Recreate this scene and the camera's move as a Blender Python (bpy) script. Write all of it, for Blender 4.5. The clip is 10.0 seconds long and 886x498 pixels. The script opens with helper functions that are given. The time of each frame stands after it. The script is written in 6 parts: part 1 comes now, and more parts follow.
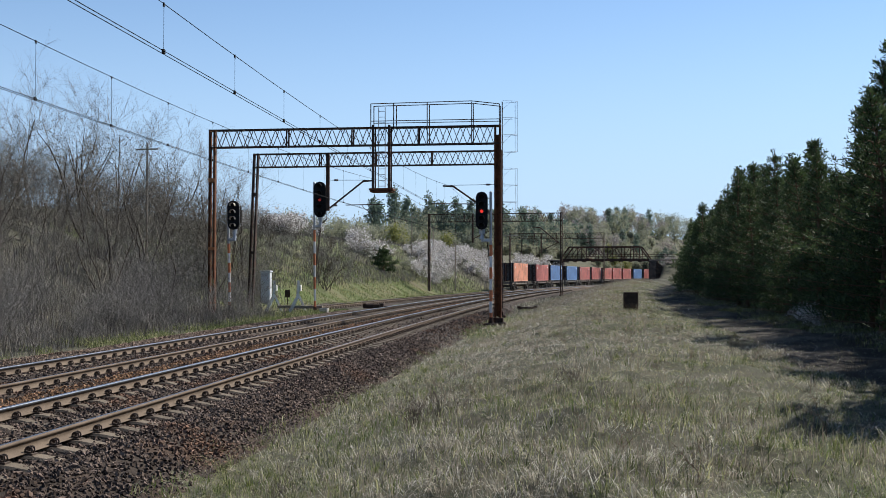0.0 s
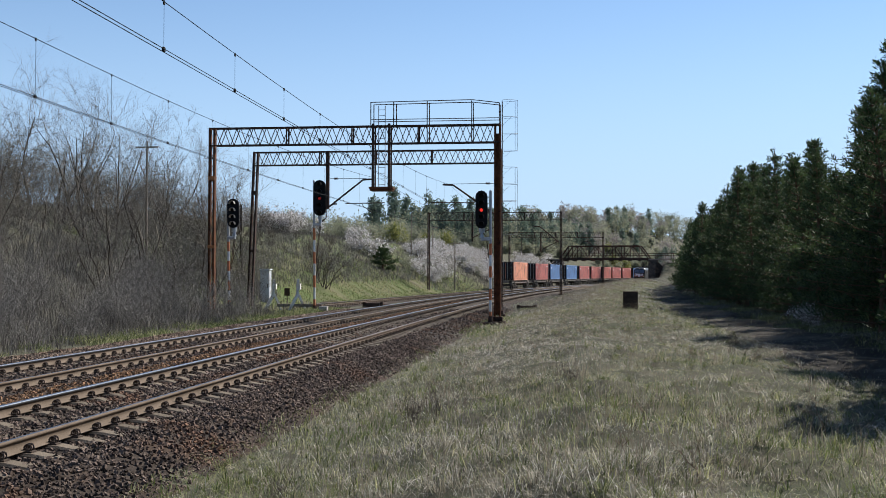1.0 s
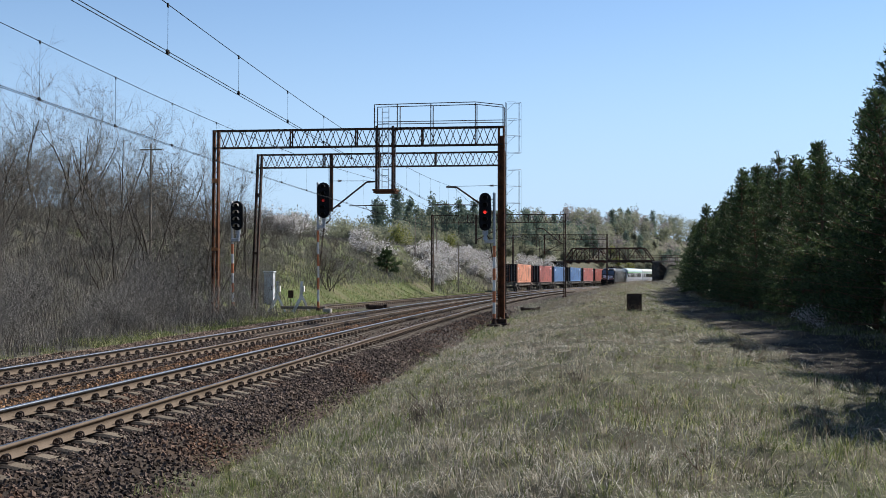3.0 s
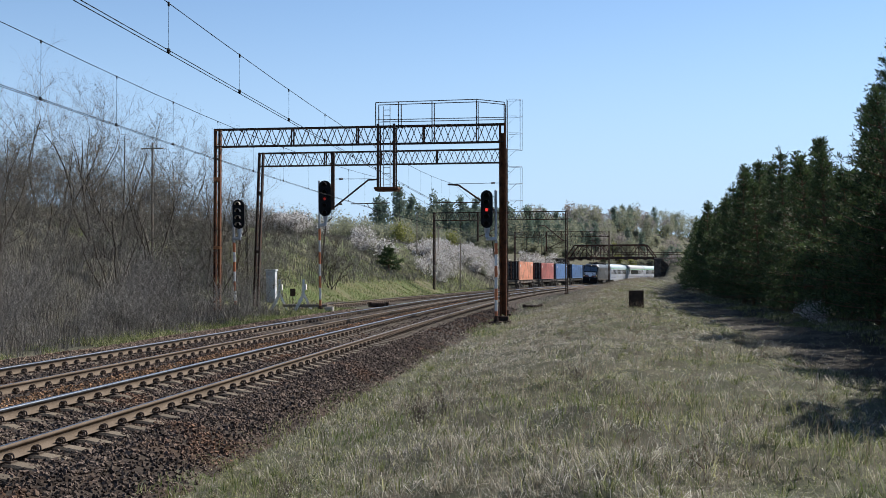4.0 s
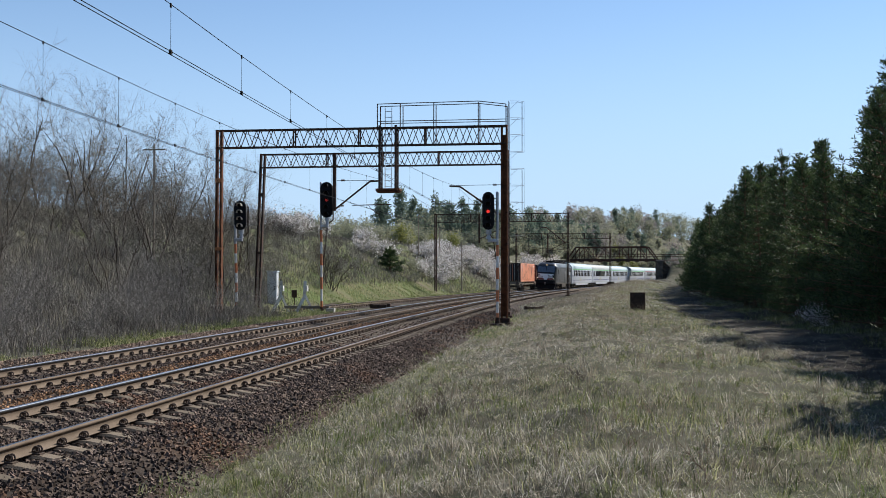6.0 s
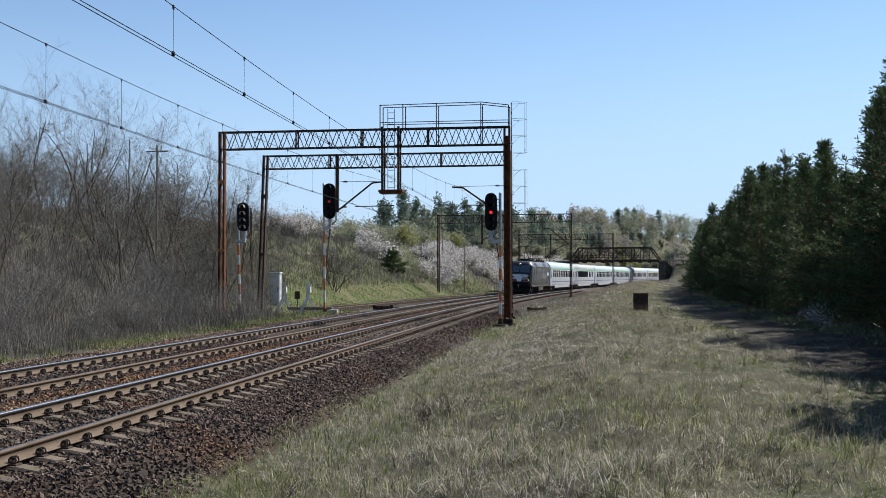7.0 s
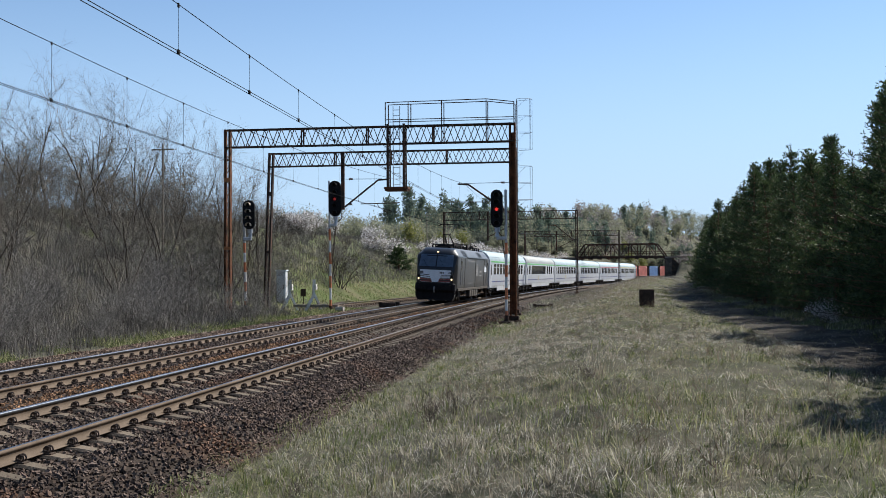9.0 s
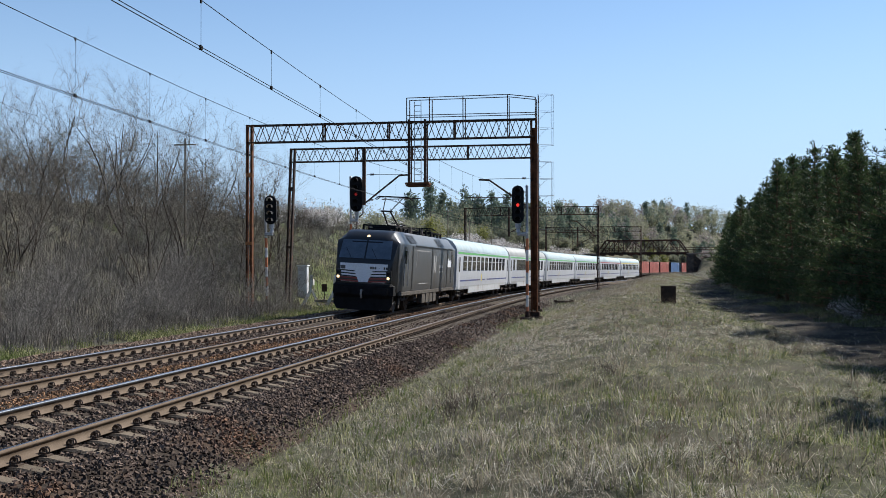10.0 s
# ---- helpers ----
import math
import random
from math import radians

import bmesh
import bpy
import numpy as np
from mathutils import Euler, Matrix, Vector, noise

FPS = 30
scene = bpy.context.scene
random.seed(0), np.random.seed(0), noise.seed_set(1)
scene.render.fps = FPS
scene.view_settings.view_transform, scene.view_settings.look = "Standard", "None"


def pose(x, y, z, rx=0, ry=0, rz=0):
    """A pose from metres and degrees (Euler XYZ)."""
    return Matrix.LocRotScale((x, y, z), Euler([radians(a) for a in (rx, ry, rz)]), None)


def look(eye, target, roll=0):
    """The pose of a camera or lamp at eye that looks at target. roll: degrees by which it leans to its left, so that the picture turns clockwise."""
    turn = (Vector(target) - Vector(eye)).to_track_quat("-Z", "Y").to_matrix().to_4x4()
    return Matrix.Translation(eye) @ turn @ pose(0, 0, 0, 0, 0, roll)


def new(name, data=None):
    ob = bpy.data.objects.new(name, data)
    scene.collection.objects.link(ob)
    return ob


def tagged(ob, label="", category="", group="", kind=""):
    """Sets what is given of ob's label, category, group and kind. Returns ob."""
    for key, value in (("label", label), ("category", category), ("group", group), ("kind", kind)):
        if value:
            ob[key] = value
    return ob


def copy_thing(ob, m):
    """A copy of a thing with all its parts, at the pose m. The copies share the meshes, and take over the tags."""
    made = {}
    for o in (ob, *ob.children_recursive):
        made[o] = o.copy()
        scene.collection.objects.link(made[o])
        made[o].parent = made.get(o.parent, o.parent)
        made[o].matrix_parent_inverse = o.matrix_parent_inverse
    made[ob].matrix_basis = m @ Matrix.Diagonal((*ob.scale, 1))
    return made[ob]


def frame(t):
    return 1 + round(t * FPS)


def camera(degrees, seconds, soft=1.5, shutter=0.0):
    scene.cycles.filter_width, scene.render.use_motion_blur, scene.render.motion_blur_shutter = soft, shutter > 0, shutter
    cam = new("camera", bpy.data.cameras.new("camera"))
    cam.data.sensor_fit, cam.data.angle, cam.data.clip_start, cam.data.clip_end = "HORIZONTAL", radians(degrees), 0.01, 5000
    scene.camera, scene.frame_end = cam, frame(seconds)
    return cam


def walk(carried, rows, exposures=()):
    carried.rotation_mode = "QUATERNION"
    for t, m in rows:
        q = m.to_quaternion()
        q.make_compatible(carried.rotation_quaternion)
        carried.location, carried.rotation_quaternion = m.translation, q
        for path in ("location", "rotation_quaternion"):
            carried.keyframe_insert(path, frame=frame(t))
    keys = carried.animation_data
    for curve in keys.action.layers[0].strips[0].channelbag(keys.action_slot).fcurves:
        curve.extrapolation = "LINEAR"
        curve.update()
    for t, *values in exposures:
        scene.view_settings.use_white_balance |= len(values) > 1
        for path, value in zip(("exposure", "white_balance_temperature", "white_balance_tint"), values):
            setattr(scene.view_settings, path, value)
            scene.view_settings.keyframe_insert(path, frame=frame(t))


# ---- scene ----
EYE = (0.0, 0.0, 1.96)
cam = camera(43.52, 10.0, soft=0.58)


def aim(yaw, pitch, roll):
    return pose(*EYE, 90 + pitch, 0, yaw) @ pose(0, 0, 0, 0, 0, -roll)


walk(cam, [(t, aim(a, b, c)) for t, a, b, c in (
    (0, 0, 1.368, 0), (0.5, -0.041, 1.335, -0.077), (1, -0.017, 1.302, -0.153), (1.5, 0.026, 1.354, -0.246),
    (2, 0.07, 1.409, -0.246), (2.5, 0.114, 1.442, -0.239), (4, 0.263, 1.294, 0.113), (4.5, 0.264, 1.254, 0.129),
    (5, 0.268, 1.254, 0.139), (5.5, 0.296, 1.311, -0.023), (7, 0.489, 1.432, 0.121), (7.5, 0.574, 1.385, 0.15),
    (8, 0.656, 1.352, 0.25), (8.5, 0.713, 1.303, 0.152), (9, 0.786, 1.28, 0.319), (9.5, 0.929, 1.223, 0.242),
    (9.6, 0.996, 1.195, 0.22), (9.7, 1.06, 1.165, 0.2), (9.8, 1.127, 1.12, 0.18), (9.9, 1.35, 1.095, 0.15),
    (10, 1.867, 1.059, 0.117))], exposures=[(0, 0.75), (10, 0.75)])

# ---- daylight ----
SUN_DIR = Vector((0.74, 0.67, 0.86)).normalized()
world = bpy.data.worlds.new("sky")
scene.world = world
world.use_nodes = True
wn = world.node_tree
sky = wn.nodes.new("ShaderNodeTexSky")
sky.sky_type, sky.sun_disc = "NISHITA", False
sky.sun_elevation = math.asin(SUN_DIR.z)
sky.sun_rotation = math.atan2(SUN_DIR.x, SUN_DIR.y)
sky.air_density, sky.dust_density, sky.ozone_density = 1.0, 0.0, 4.3
sky.altitude = 300
# thin pale haze that thickens towards the horizon
sky_way = wn.nodes.new("ShaderNodeSeparateXYZ")
wn.links.new(wn.nodes.new("ShaderNodeTexCoord").outputs["Generated"], sky_way.inputs[0])
haze = wn.nodes.new("ShaderNodeMapRange")
haze.interpolation_type = "SMOOTHSTEP"
for k, v in ((1, 0.0), (2, 0.28), (3, 0.88), (4, 0.05)):
    haze.inputs[k].default_value = v
wn.links.new(sky_way.outputs[2], haze.inputs[0])
veil = wn.nodes.new("ShaderNodeMix")
veil.data_type = "RGBA"
veil.inputs[7].default_value = (3.75, 5.2, 7.25, 1)
wn.links.new(haze.outputs[0], veil.inputs[0])
wn.links.new(sky.outputs[0], veil.inputs[6])
wn.links.new(veil.outputs[2], wn.nodes["Background"].inputs[0])
wn.nodes["Background"].inputs[1].default_value = 0.08
sun = new("sun", bpy.data.lights.new("sun", "SUN"))
sun.data.energy, sun.data.angle, sun.data.color = 5.0, radians(0.53), (1.0, 0.95, 0.87)
sun.matrix_world = look(SUN_DIR * 100, (0, 0, 0))


# ---- materials ----
def ramp(nt, fac, stops):
    r = nt.nodes.new("ShaderNodeValToRGB")
    e = r.color_ramp.elements
    while len(e) < len(stops):
        e.new(0.5)
    for el, (p, c) in zip(e, stops):
        el.position, el.color = p, (*c, 1)
    nt.links.new(fac, r.inputs[0])
    return r.outputs[0]


def noise_tex(nt, vec, scale, detail=4.0, rough=0.6):
    n = nt.nodes.new("ShaderNodeTexNoise")
    n.inputs["Scale"].default_value, n.inputs["Detail"].default_value, n.inputs["Roughness"].default_value = scale, detail, rough
    nt.links.new(vec, n.inputs["Vector"])
    return n.outputs["Fac"]


def mixc(nt, fac, a, b, kind="MIX"):
    m = nt.nodes.new("ShaderNodeMix")
    m.data_type, m.blend_type = "RGBA", kind
    for sock, v in ((m.inputs[0], fac), (m.inputs[6], a), (m.inputs[7], b)):
        if isinstance(v, (int, float)):
            sock.default_value = v
        elif isinstance(v, tuple):
            sock.default_value = (*v, 1)
        else:
            nt.links.new(v, sock)
    return m.outputs[2]


def mat(name, c1, c2, scale=4.0, rough=0.8, metal=0.0, bump=0.2, fine=60.0, stain=None, stain_scale=1.2, rand=0.0, island=0.0, emit=None, stretch=None, sss=0.0):
    """Two colours mixed by a noise of the given scale, a second fine noise, and stains."""
    m = bpy.data.materials.new(name)
    m.use_nodes = True
    nt = m.node_tree
    b = nt.nodes["Principled BSDF"]
    tc = nt.nodes.new("ShaderNodeTexCoord").outputs["Object"]
    if stretch:
        mp = nt.nodes.new("ShaderNodeMapping")
        mp.inputs["Scale"].default_value = stretch
        nt.links.new(tc, mp.inputs[0])
        tc = mp.outputs[0]
    col = ramp(nt, noise_tex(nt, tc, scale), [(0.3, c1), (0.7, c2)])
    f = noise_tex(nt, tc, fine, 3.0)
    dark = ramp(nt, f, [(0.25, (0.72, 0.72, 0.72)), (0.75, (1.2, 1.2, 1.2))])
    col = mixc(nt, 0.6, col, dark, "MULTIPLY")
    if stain:
        s = ramp(nt, noise_tex(nt, tc, stain_scale, 6.0, 0.7), [(0.5, (0, 0, 0)), (0.68, (1, 1, 1))])
        col = mixc(nt, s, col, stain)
    if rand or island:
        src = nt.nodes.new("ShaderNodeObjectInfo").outputs["Random"] if rand else nt.nodes.new("ShaderNodeNewGeometry").outputs["Random Per Island"]
        k = rand or island
        v = ramp(nt, src, [(0, (1 - k, 1 - k, 1 - k)), (1, (1 + k, 1 + k, 1 + k))])
        col = mixc(nt, 1.0, col, v, "MULTIPLY")
    nt.links.new(col, b.inputs["Base Color"])
    b.inputs["Roughness"].default_value, b.inputs["Metallic"].default_value = rough, metal
    if rough >= 0.8:
        b.inputs["Specular IOR Level"].default_value = 0.1
    if bump:
        bn = nt.nodes.new("ShaderNodeBump")
        bn.inputs["Strength"].default_value, bn.inputs["Distance"].default_value = bump, 0.02
        nt.links.new(f, bn.inputs["Height"])
        nt.links.new(bn.outputs[0], b.inputs["Normal"])
    if emit:
        b.inputs["Emission Color"].default_value, b.inputs["Emission Strength"].default_value = (*emit[0], 1), emit[1]
    return m


def leafy(name, stops, patch=0.25, patch_stops=None, rough=0.65, through_light=0.35):
    """Thin plant matter: a colour for each blade or leaf, mixed with patches; lets some light through."""
    m = bpy.data.materials.new(name)
    m.use_nodes = True
    nt = m.node_tree
    b = nt.nodes["Principled BSDF"]
    isl = nt.nodes.new("ShaderNodeNewGeometry").outputs["Random Per Island"]
    col = ramp(nt, isl, stops)
    if patch_stops:
        tc = nt.nodes.new("ShaderNodeTexCoord").outputs["Object"]
        f = ramp(nt, noise_tex(nt, tc, patch, 5.0, 0.65), [(0.49, (0, 0, 0)), (0.66, (1, 1, 1))])
        col = mixc(nt, f, col, ramp(nt, isl, patch_stops))
    nt.links.new(col, b.inputs["Base Color"])
    b.inputs["Roughness"].default_value = rough
    b.inputs["Specular IOR Level"].default_value = 0.25
    tr = nt.nodes.new("ShaderNodeBsdfTranslucent")
    nt.links.new(col, tr.inputs[0])
    mx = nt.nodes.new("ShaderNodeMixShader")
    mx.inputs[0].default_value = through_light
    nt.links.new(b.outputs[0], mx.inputs[1])
    nt.links.new(tr.outputs[0], mx.inputs[2])
    nt.links.new(mx.outputs[0], nt.nodes["Material Output"].inputs[0])
    return m


def glass(name, tint, rough=0.04):
    m = mat(name, tint, tuple(v * 1.3 for v in tint), rough=rough, bump=0)
    m.node_tree.nodes["Principled BSDF"].inputs["Specular IOR Level"].default_value = 0.8
    return m


RUST = mat("rusty_steel", (0.075, 0.032, 0.018), (0.15, 0.062, 0.03), 3.0, 0.85, 0.0, 0.3, 40, (0.022, 0.014, 0.012), 2.4)
DARK_STEEL = mat("weathered_dark_steel", (0.028, 0.022, 0.02), (0.06, 0.04, 0.032), 2.5, 0.8, 0.0, 0.25, 40, (0.11, 0.048, 0.025), 1.3)
RAIL_SIDE = mat("rail_rust", (0.1, 0.075, 0.055), (0.15, 0.115, 0.088), 2.0, 0.8, 0.0, 0.15, 80)
RAIL_GAUGE = mat("greasy_dark_rail_head", (0.035, 0.036, 0.04), (0.06, 0.06, 0.062), 3.0, 0.5, 0.3, 0.05, 80)
RAIL_TOP = mat("polished_rail", (0.13, 0.145, 0.17), (0.2, 0.215, 0.24), 6.0, 0.36, 1.0, 0.02, 200)
CONCRETE = mat("sleeper_concrete", (0.105, 0.086, 0.066), (0.165, 0.135, 0.105), 4.0, 0.9, 0, 0.4, 60, (0.06, 0.042, 0.032), 2.0, rand=0.2)
GREY_CONCRETE = mat("grey_concrete", (0.3, 0.29, 0.27), (0.42, 0.41, 0.38), 3.0, 0.9, 0, 0.4, 50, (0.16, 0.14, 0.12), 1.6)
CLIP_STEEL = mat("clip_steel", (0.045, 0.03, 0.022), (0.08, 0.055, 0.04), 8.0, 0.75, 0.2, 0.1)
WHITE_PAINT = mat("white_paint", (0.62, 0.61, 0.58), (0.75, 0.74, 0.71), 3.0, 0.6, 0, 0.15, 60, (0.4, 0.34, 0.28), 2.0)
GALV = mat("galvanised_steel", (0.32, 0.33, 0.34), (0.45, 0.46, 0.47), 5.0, 0.5, 0.6, 0.08, 80)
WIRE = mat("weathered_copper_wire", (0.012, 0.012, 0.013), (0.022, 0.022, 0.022), 5.0, 0.9, 0.0, 0)
BLACK = mat("black_enamel", (0.01, 0.01, 0.011), (0.018, 0.018, 0.02), 5.0, 0.8, 0, 0.05)
ORANGE_BAND = mat("faded_orange_paint", (0.48, 0.13, 0.045), (0.6, 0.2, 0.08), 5.0, 0.7, 0, 0.2, 50, (0.3, 0.14, 0.08), 3.0)
DIM_RED = mat("faint_red_signal_light", (0.2, 0.02, 0.015), (0.26, 0.025, 0.02), 5, 0.4, bump=0, emit=((1.0, 0.04, 0.025), 0.1))
RED_GLOW = mat("red_signal_light", (0.5, 0.02, 0.01), (0.6, 0.03, 0.02), 5, 0.3, bump=0, emit=((1.0, 0.04, 0.025), 0.4))
LENS = mat("dark_lens", (0.006, 0.006, 0.007), (0.01, 0.01, 0.011), 5.0, 0.85, 0, 0)


# ---- mesh helpers ----
def part(name, bm, material, parent=None, label="", smooth=False):
    me = bpy.data.meshes.new(name)
    bm.to_mesh(me)
    bm.free()
    for mt in (material if isinstance(material, (list, tuple)) else (material,)):
        me.materials.append(mt)
    if smooth:
        me.polygons.foreach_set("use_smooth", [True] * len(me.polygons))
        me.set_sharp_from_angle(angle=radians(38))
    ob = new(name, me)
    ob.parent = parent
    if label:
        tagged(ob, label)
    return ob


def piece(name, me, parent, m):
    ob = new(name, me)
    ob.parent = parent
    ob.matrix_basis = m
    return ob


def fast_mesh(name, verts, faces, material):
    """A mesh from numpy arrays; every face has the same number of corners."""
    me = bpy.data.meshes.new(name)
    verts, faces = np.asarray(verts, np.float32), np.asarray(faces, np.int32)
    n = faces.shape[1]
    me.vertices.add(len(verts))
    me.vertices.foreach_set("co", verts.ravel())
    me.loops.add(faces.size)
    me.loops.foreach_set("vertex_index", faces.ravel())
    me.polygons.add(len(faces))
    me.polygons.foreach_set("loop_start", np.arange(0, faces.size, n, dtype=np.int32))
    me.update(calc_edges=True)
    me.validate()
    for mt in (material if isinstance(material, (list, tuple)) else (material,)):
        me.materials.append(mt)
    return me


def box(bm, x0, x1, y0, y1, z0, z1, bevel=0.0, mi=0):
    vs = bmesh.ops.create_cube(bm, size=1.0, matrix=Matrix.Translation(((x0 + x1) / 2, (y0 + y1) / 2, (z0 + z1) / 2)) @ Matrix.Diagonal((abs(x1 - x0), abs(y1 - y0), abs(z1 - z0), 1)))["verts"]
    fs = {f for v in vs for f in v.link_faces}
    for f in fs:
        f.material_index = mi
    if bevel:
        bmesh.ops.bevel(bm, geom=list({e for v in vs for e in v.link_edges}), offset=bevel, segments=1, affect="EDGES", material=mi)
    return bm


def bar(bm, a, b, w, d=None, mi=0):
    """A square bar from a to b."""
    a, b = Vector(a), Vector(b)
    d = d or w
    q = (b - a).to_track_quat("Z", "Y").to_matrix().to_4x4()
    vs = bmesh.ops.create_cube(bm, size=1.0, matrix=Matrix.Translation((a + b) / 2) @ q @ Matrix.Diagonal((w, d, (b - a).length, 1)))["verts"]
    for f in {f for v in vs for f in v.link_faces}:
        f.material_index = mi
    return bm


def rod(bm, a, b, r, r2=None, n=8, mi=0, caps=True):
    a, b = Vector(a), Vector(b)
    q = (b - a).to_track_quat("Z", "Y").to_matrix().to_4x4()
    vs = bmesh.ops.create_cone(bm, cap_ends=caps, segments=n, radius1=r, radius2=r if r2 is None else r2, depth=(b - a).length, matrix=Matrix.Translation((a + b) / 2) @ q)["verts"]
    for f in {f for v in vs for f in v.link_faces}:
        f.material_index = mi
    return bm


def prism(bm, outline, y0, y1, mi=0):
    """Extrudes an outline of (x, z) from y0 to y1."""
    a = [bm.verts.new((x, y0, z)) for x, z in outline]
    b = [bm.verts.new((x, y1, z)) for x, z in outline]
    n = len(outline)
    fs = [bm.faces.new(a[::-1]), bm.faces.new(b)]
    fs += [bm.faces.new((a[i], a[(i + 1) % n], b[(i + 1) % n], b[i])) for i in range(n)]
    for f in fs:
        f.material_index = mi
    bmesh.ops.recalc_face_normals(bm, faces=fs)
    return bm


def B():
    return bmesh.new()


# ---- the line of the railway ----
# s runs along the line away from the viewer, o is the distance to its left of the nearest rail
S = np.arange(-420, 1600, 1.0)
KAPPA = np.interp(S, [0, 60, 130, 330, 420], [0.000024, 0.001166, 0.000788, 0.000788, 0.0])
THETA = np.concatenate([[0], np.cumsum(KAPPA[:-1])])
THETA += 0.1211 - np.interp(0, S, THETA)
PX = np.concatenate([[0], np.cumsum(np.sin(THETA[:-1] + KAPPA[:-1] / 2))])
PY = np.concatenate([[0], np.cumsum(np.cos(THETA[:-1] + KAPPA[:-1] / 2))])
PX += -3.305 - np.interp(0, S, PX)
PY += 27.72 - np.interp(0, S, PY)
TRACK_1, TRACK_2, CANT = 0.753, 4.732, 0.079


def along(s, o, z=0.0):
    t = np.interp(s, S, THETA)
    return np.stack(np.broadcast_arrays(np.interp(s, S, PX) - o * np.cos(t), np.interp(s, S, PY) + o * np.sin(t), z), -1)


def spot(s, o, z=0.0, turn=0.0):
    """A pose on the line: x across it to the right, y along it, away."""
    x, y, _ = along(s, o)
    return pose(x, y, z, 0, 0, -math.degrees(np.interp(s, S, THETA)) + turn)


def smooth_step(a, b, v):
    k = np.clip((v - a) / (b - a), 0, 1)
    return k * k * (3 - 2 * k)


def wave(x, y):
    return (np.sin(0.9 * x + 0.4 * y) + np.sin(0.37 * x - 0.71 * y + 1.3) + np.sin(1.7 * y + 0.3 * x + 2.1) * 0.5 + np.sin(0.13 * x + 0.17 * y)) / 3.5


def siding(s):
    return np.interp(s, [30, 42, 75, 105, 400], [11.6, 11.3, 9.9, 9.0, 9.0])


def ground_z(s, o):
    s, o = np.broadcast_arrays(np.asarray(s, float), np.asarray(o, float))
    x, y, _ = np.moveaxis(along(s, o), -1, 0)
    w = wave(x, y)
    right = np.interp(-o, [0.9, 1.9, 3.0, 5.0, 7.0, 10.0, 12.0, 15.0, 17.0, 30.0], [-0.275, -0.62, -0.58, -0.15, 0.2, 0.1, -0.15, -0.15, 0.1, 0.6])
    right = right + smooth_step(55, 160, s) * np.interp(-o, [1.1, 2.1, 4.5, 8, 12, 15, 20], [0, 0.5, 0.95, 0.9, 0.3, 0.3, 0.9])
    right = right + smooth_step(200, 255, s) * np.interp(-o, [4.0, 18, 40], [0, 5.6, 6.3])
    left = np.interp(o, [6.3, 7.7, 8.7, 12.5, 14.0, 20, 27, 34, 300, 1500], [-0.22, -0.2, -0.4, -0.3, 0.0, 3.2, 6.2, 6.8, 9, 30])
    left = left + smooth_step(260, 400, s) * np.interp(o, [14, 40], [0, 4])
    right = right + smooth_step(262, 400, s) * np.interp(-o, [8, 30], [0, 3])
    far = smooth_step(38, 60, s)
    left_b = np.interp(o, [6.3, 7.4, 11.0, 12.5, 18.0, 26, 34, 300, 1500], [-0.24, -0.4, -0.3, -0.2, 2.7, 6.3, 6.9, 9, 30])
    left = left * (1 - far) + (left_b + smooth_step(260, 400, s) * np.interp(o, [14, 40], [0, 4])) * far
    z = np.where(o > 2.7, left, right)
    ridge = 5.35 - np.maximum(0, np.abs(s - 232) - 3.2) * 0.62
    z = np.where(o < -4.2, np.maximum(z, ridge * smooth_step(4.2, 6.5, -o) - 0.6), z)
    z = np.where(o > 18, np.maximum(z, ridge * smooth_step(18, 20, o)), z)
    bed = (o > -0.9) & (o < 6.3)
    z = np.where(bed, np.interp(o, [-0.9, -0.55, 0, 0.75, 1.5, 1.95, 2.3, 3.4, 3.98, 4.7, 5.49, 6.0, 6.3], [-0.27, -0.257, -0.245, -0.2, -0.146, -0.16, -0.2, -0.24, -0.262, -0.235, -0.182, -0.2, -0.22]), z)
    hump = np.sin(2.9 * x + 1.1 * y) + np.sin(1.3 * x - 2.7 * y + 0.7) + 0.6 * np.sin(4.3 * x + 3.1 * y)
    z = z + 0.055 * hump * np.interp(-o, [3.2, 5.0, 11.5, 12.5], [0, 1, 1, 0]) * np.interp(s, [40, 80], [1, 0.3])
    far_hill = smooth_step(265, 430, s) * 8.0 * np.interp(np.abs(o - 5), [10, 30], [0, 1])
    return z + far_hill + np.where(bed, 0.0, w * np.interp(np.abs(o - 2.7), [3.6, 6, 9, 20, 60], [0.0, 0.05, 0.09, 0.25, 0.6]))


def on_ground(s, o, turn=0.0, sink=0.0):
    return spot(s, o, float(ground_z(s, o)) - sink, turn)


# ---- ground ----
def ground_material():
    return mat("grassy_ground", (0.08, 0.073, 0.056), (0.058, 0.064, 0.036), 1.7, 0.95, 0, 1.0, 45, (0.13, 0.115, 0.08), 1.3)


def slope_material():
    return mat("greening_slope", (0.065, 0.1, 0.026), (0.11, 0.1, 0.055), 0.35, 0.95, 0, 0.9, 20, (0.13, 0.11, 0.07), 0.25)


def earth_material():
    # pine shade is put into this dark earth; paler patches stand for sunlit sand
    return mat("shade_toned_track_earth", (0.018, 0.015, 0.012), (0.042, 0.036, 0.029), 0.9, 0.95, 0, 1.0, 9, (0.1, 0.085, 0.066), 0.5)


def ballast_material():
    return mat("ballast_bed", (0.024, 0.019, 0.016), (0.055, 0.042, 0.034), 9.0, 0.95, 0, 1.0, 26, (0.065, 0.04, 0.027), 0.6)


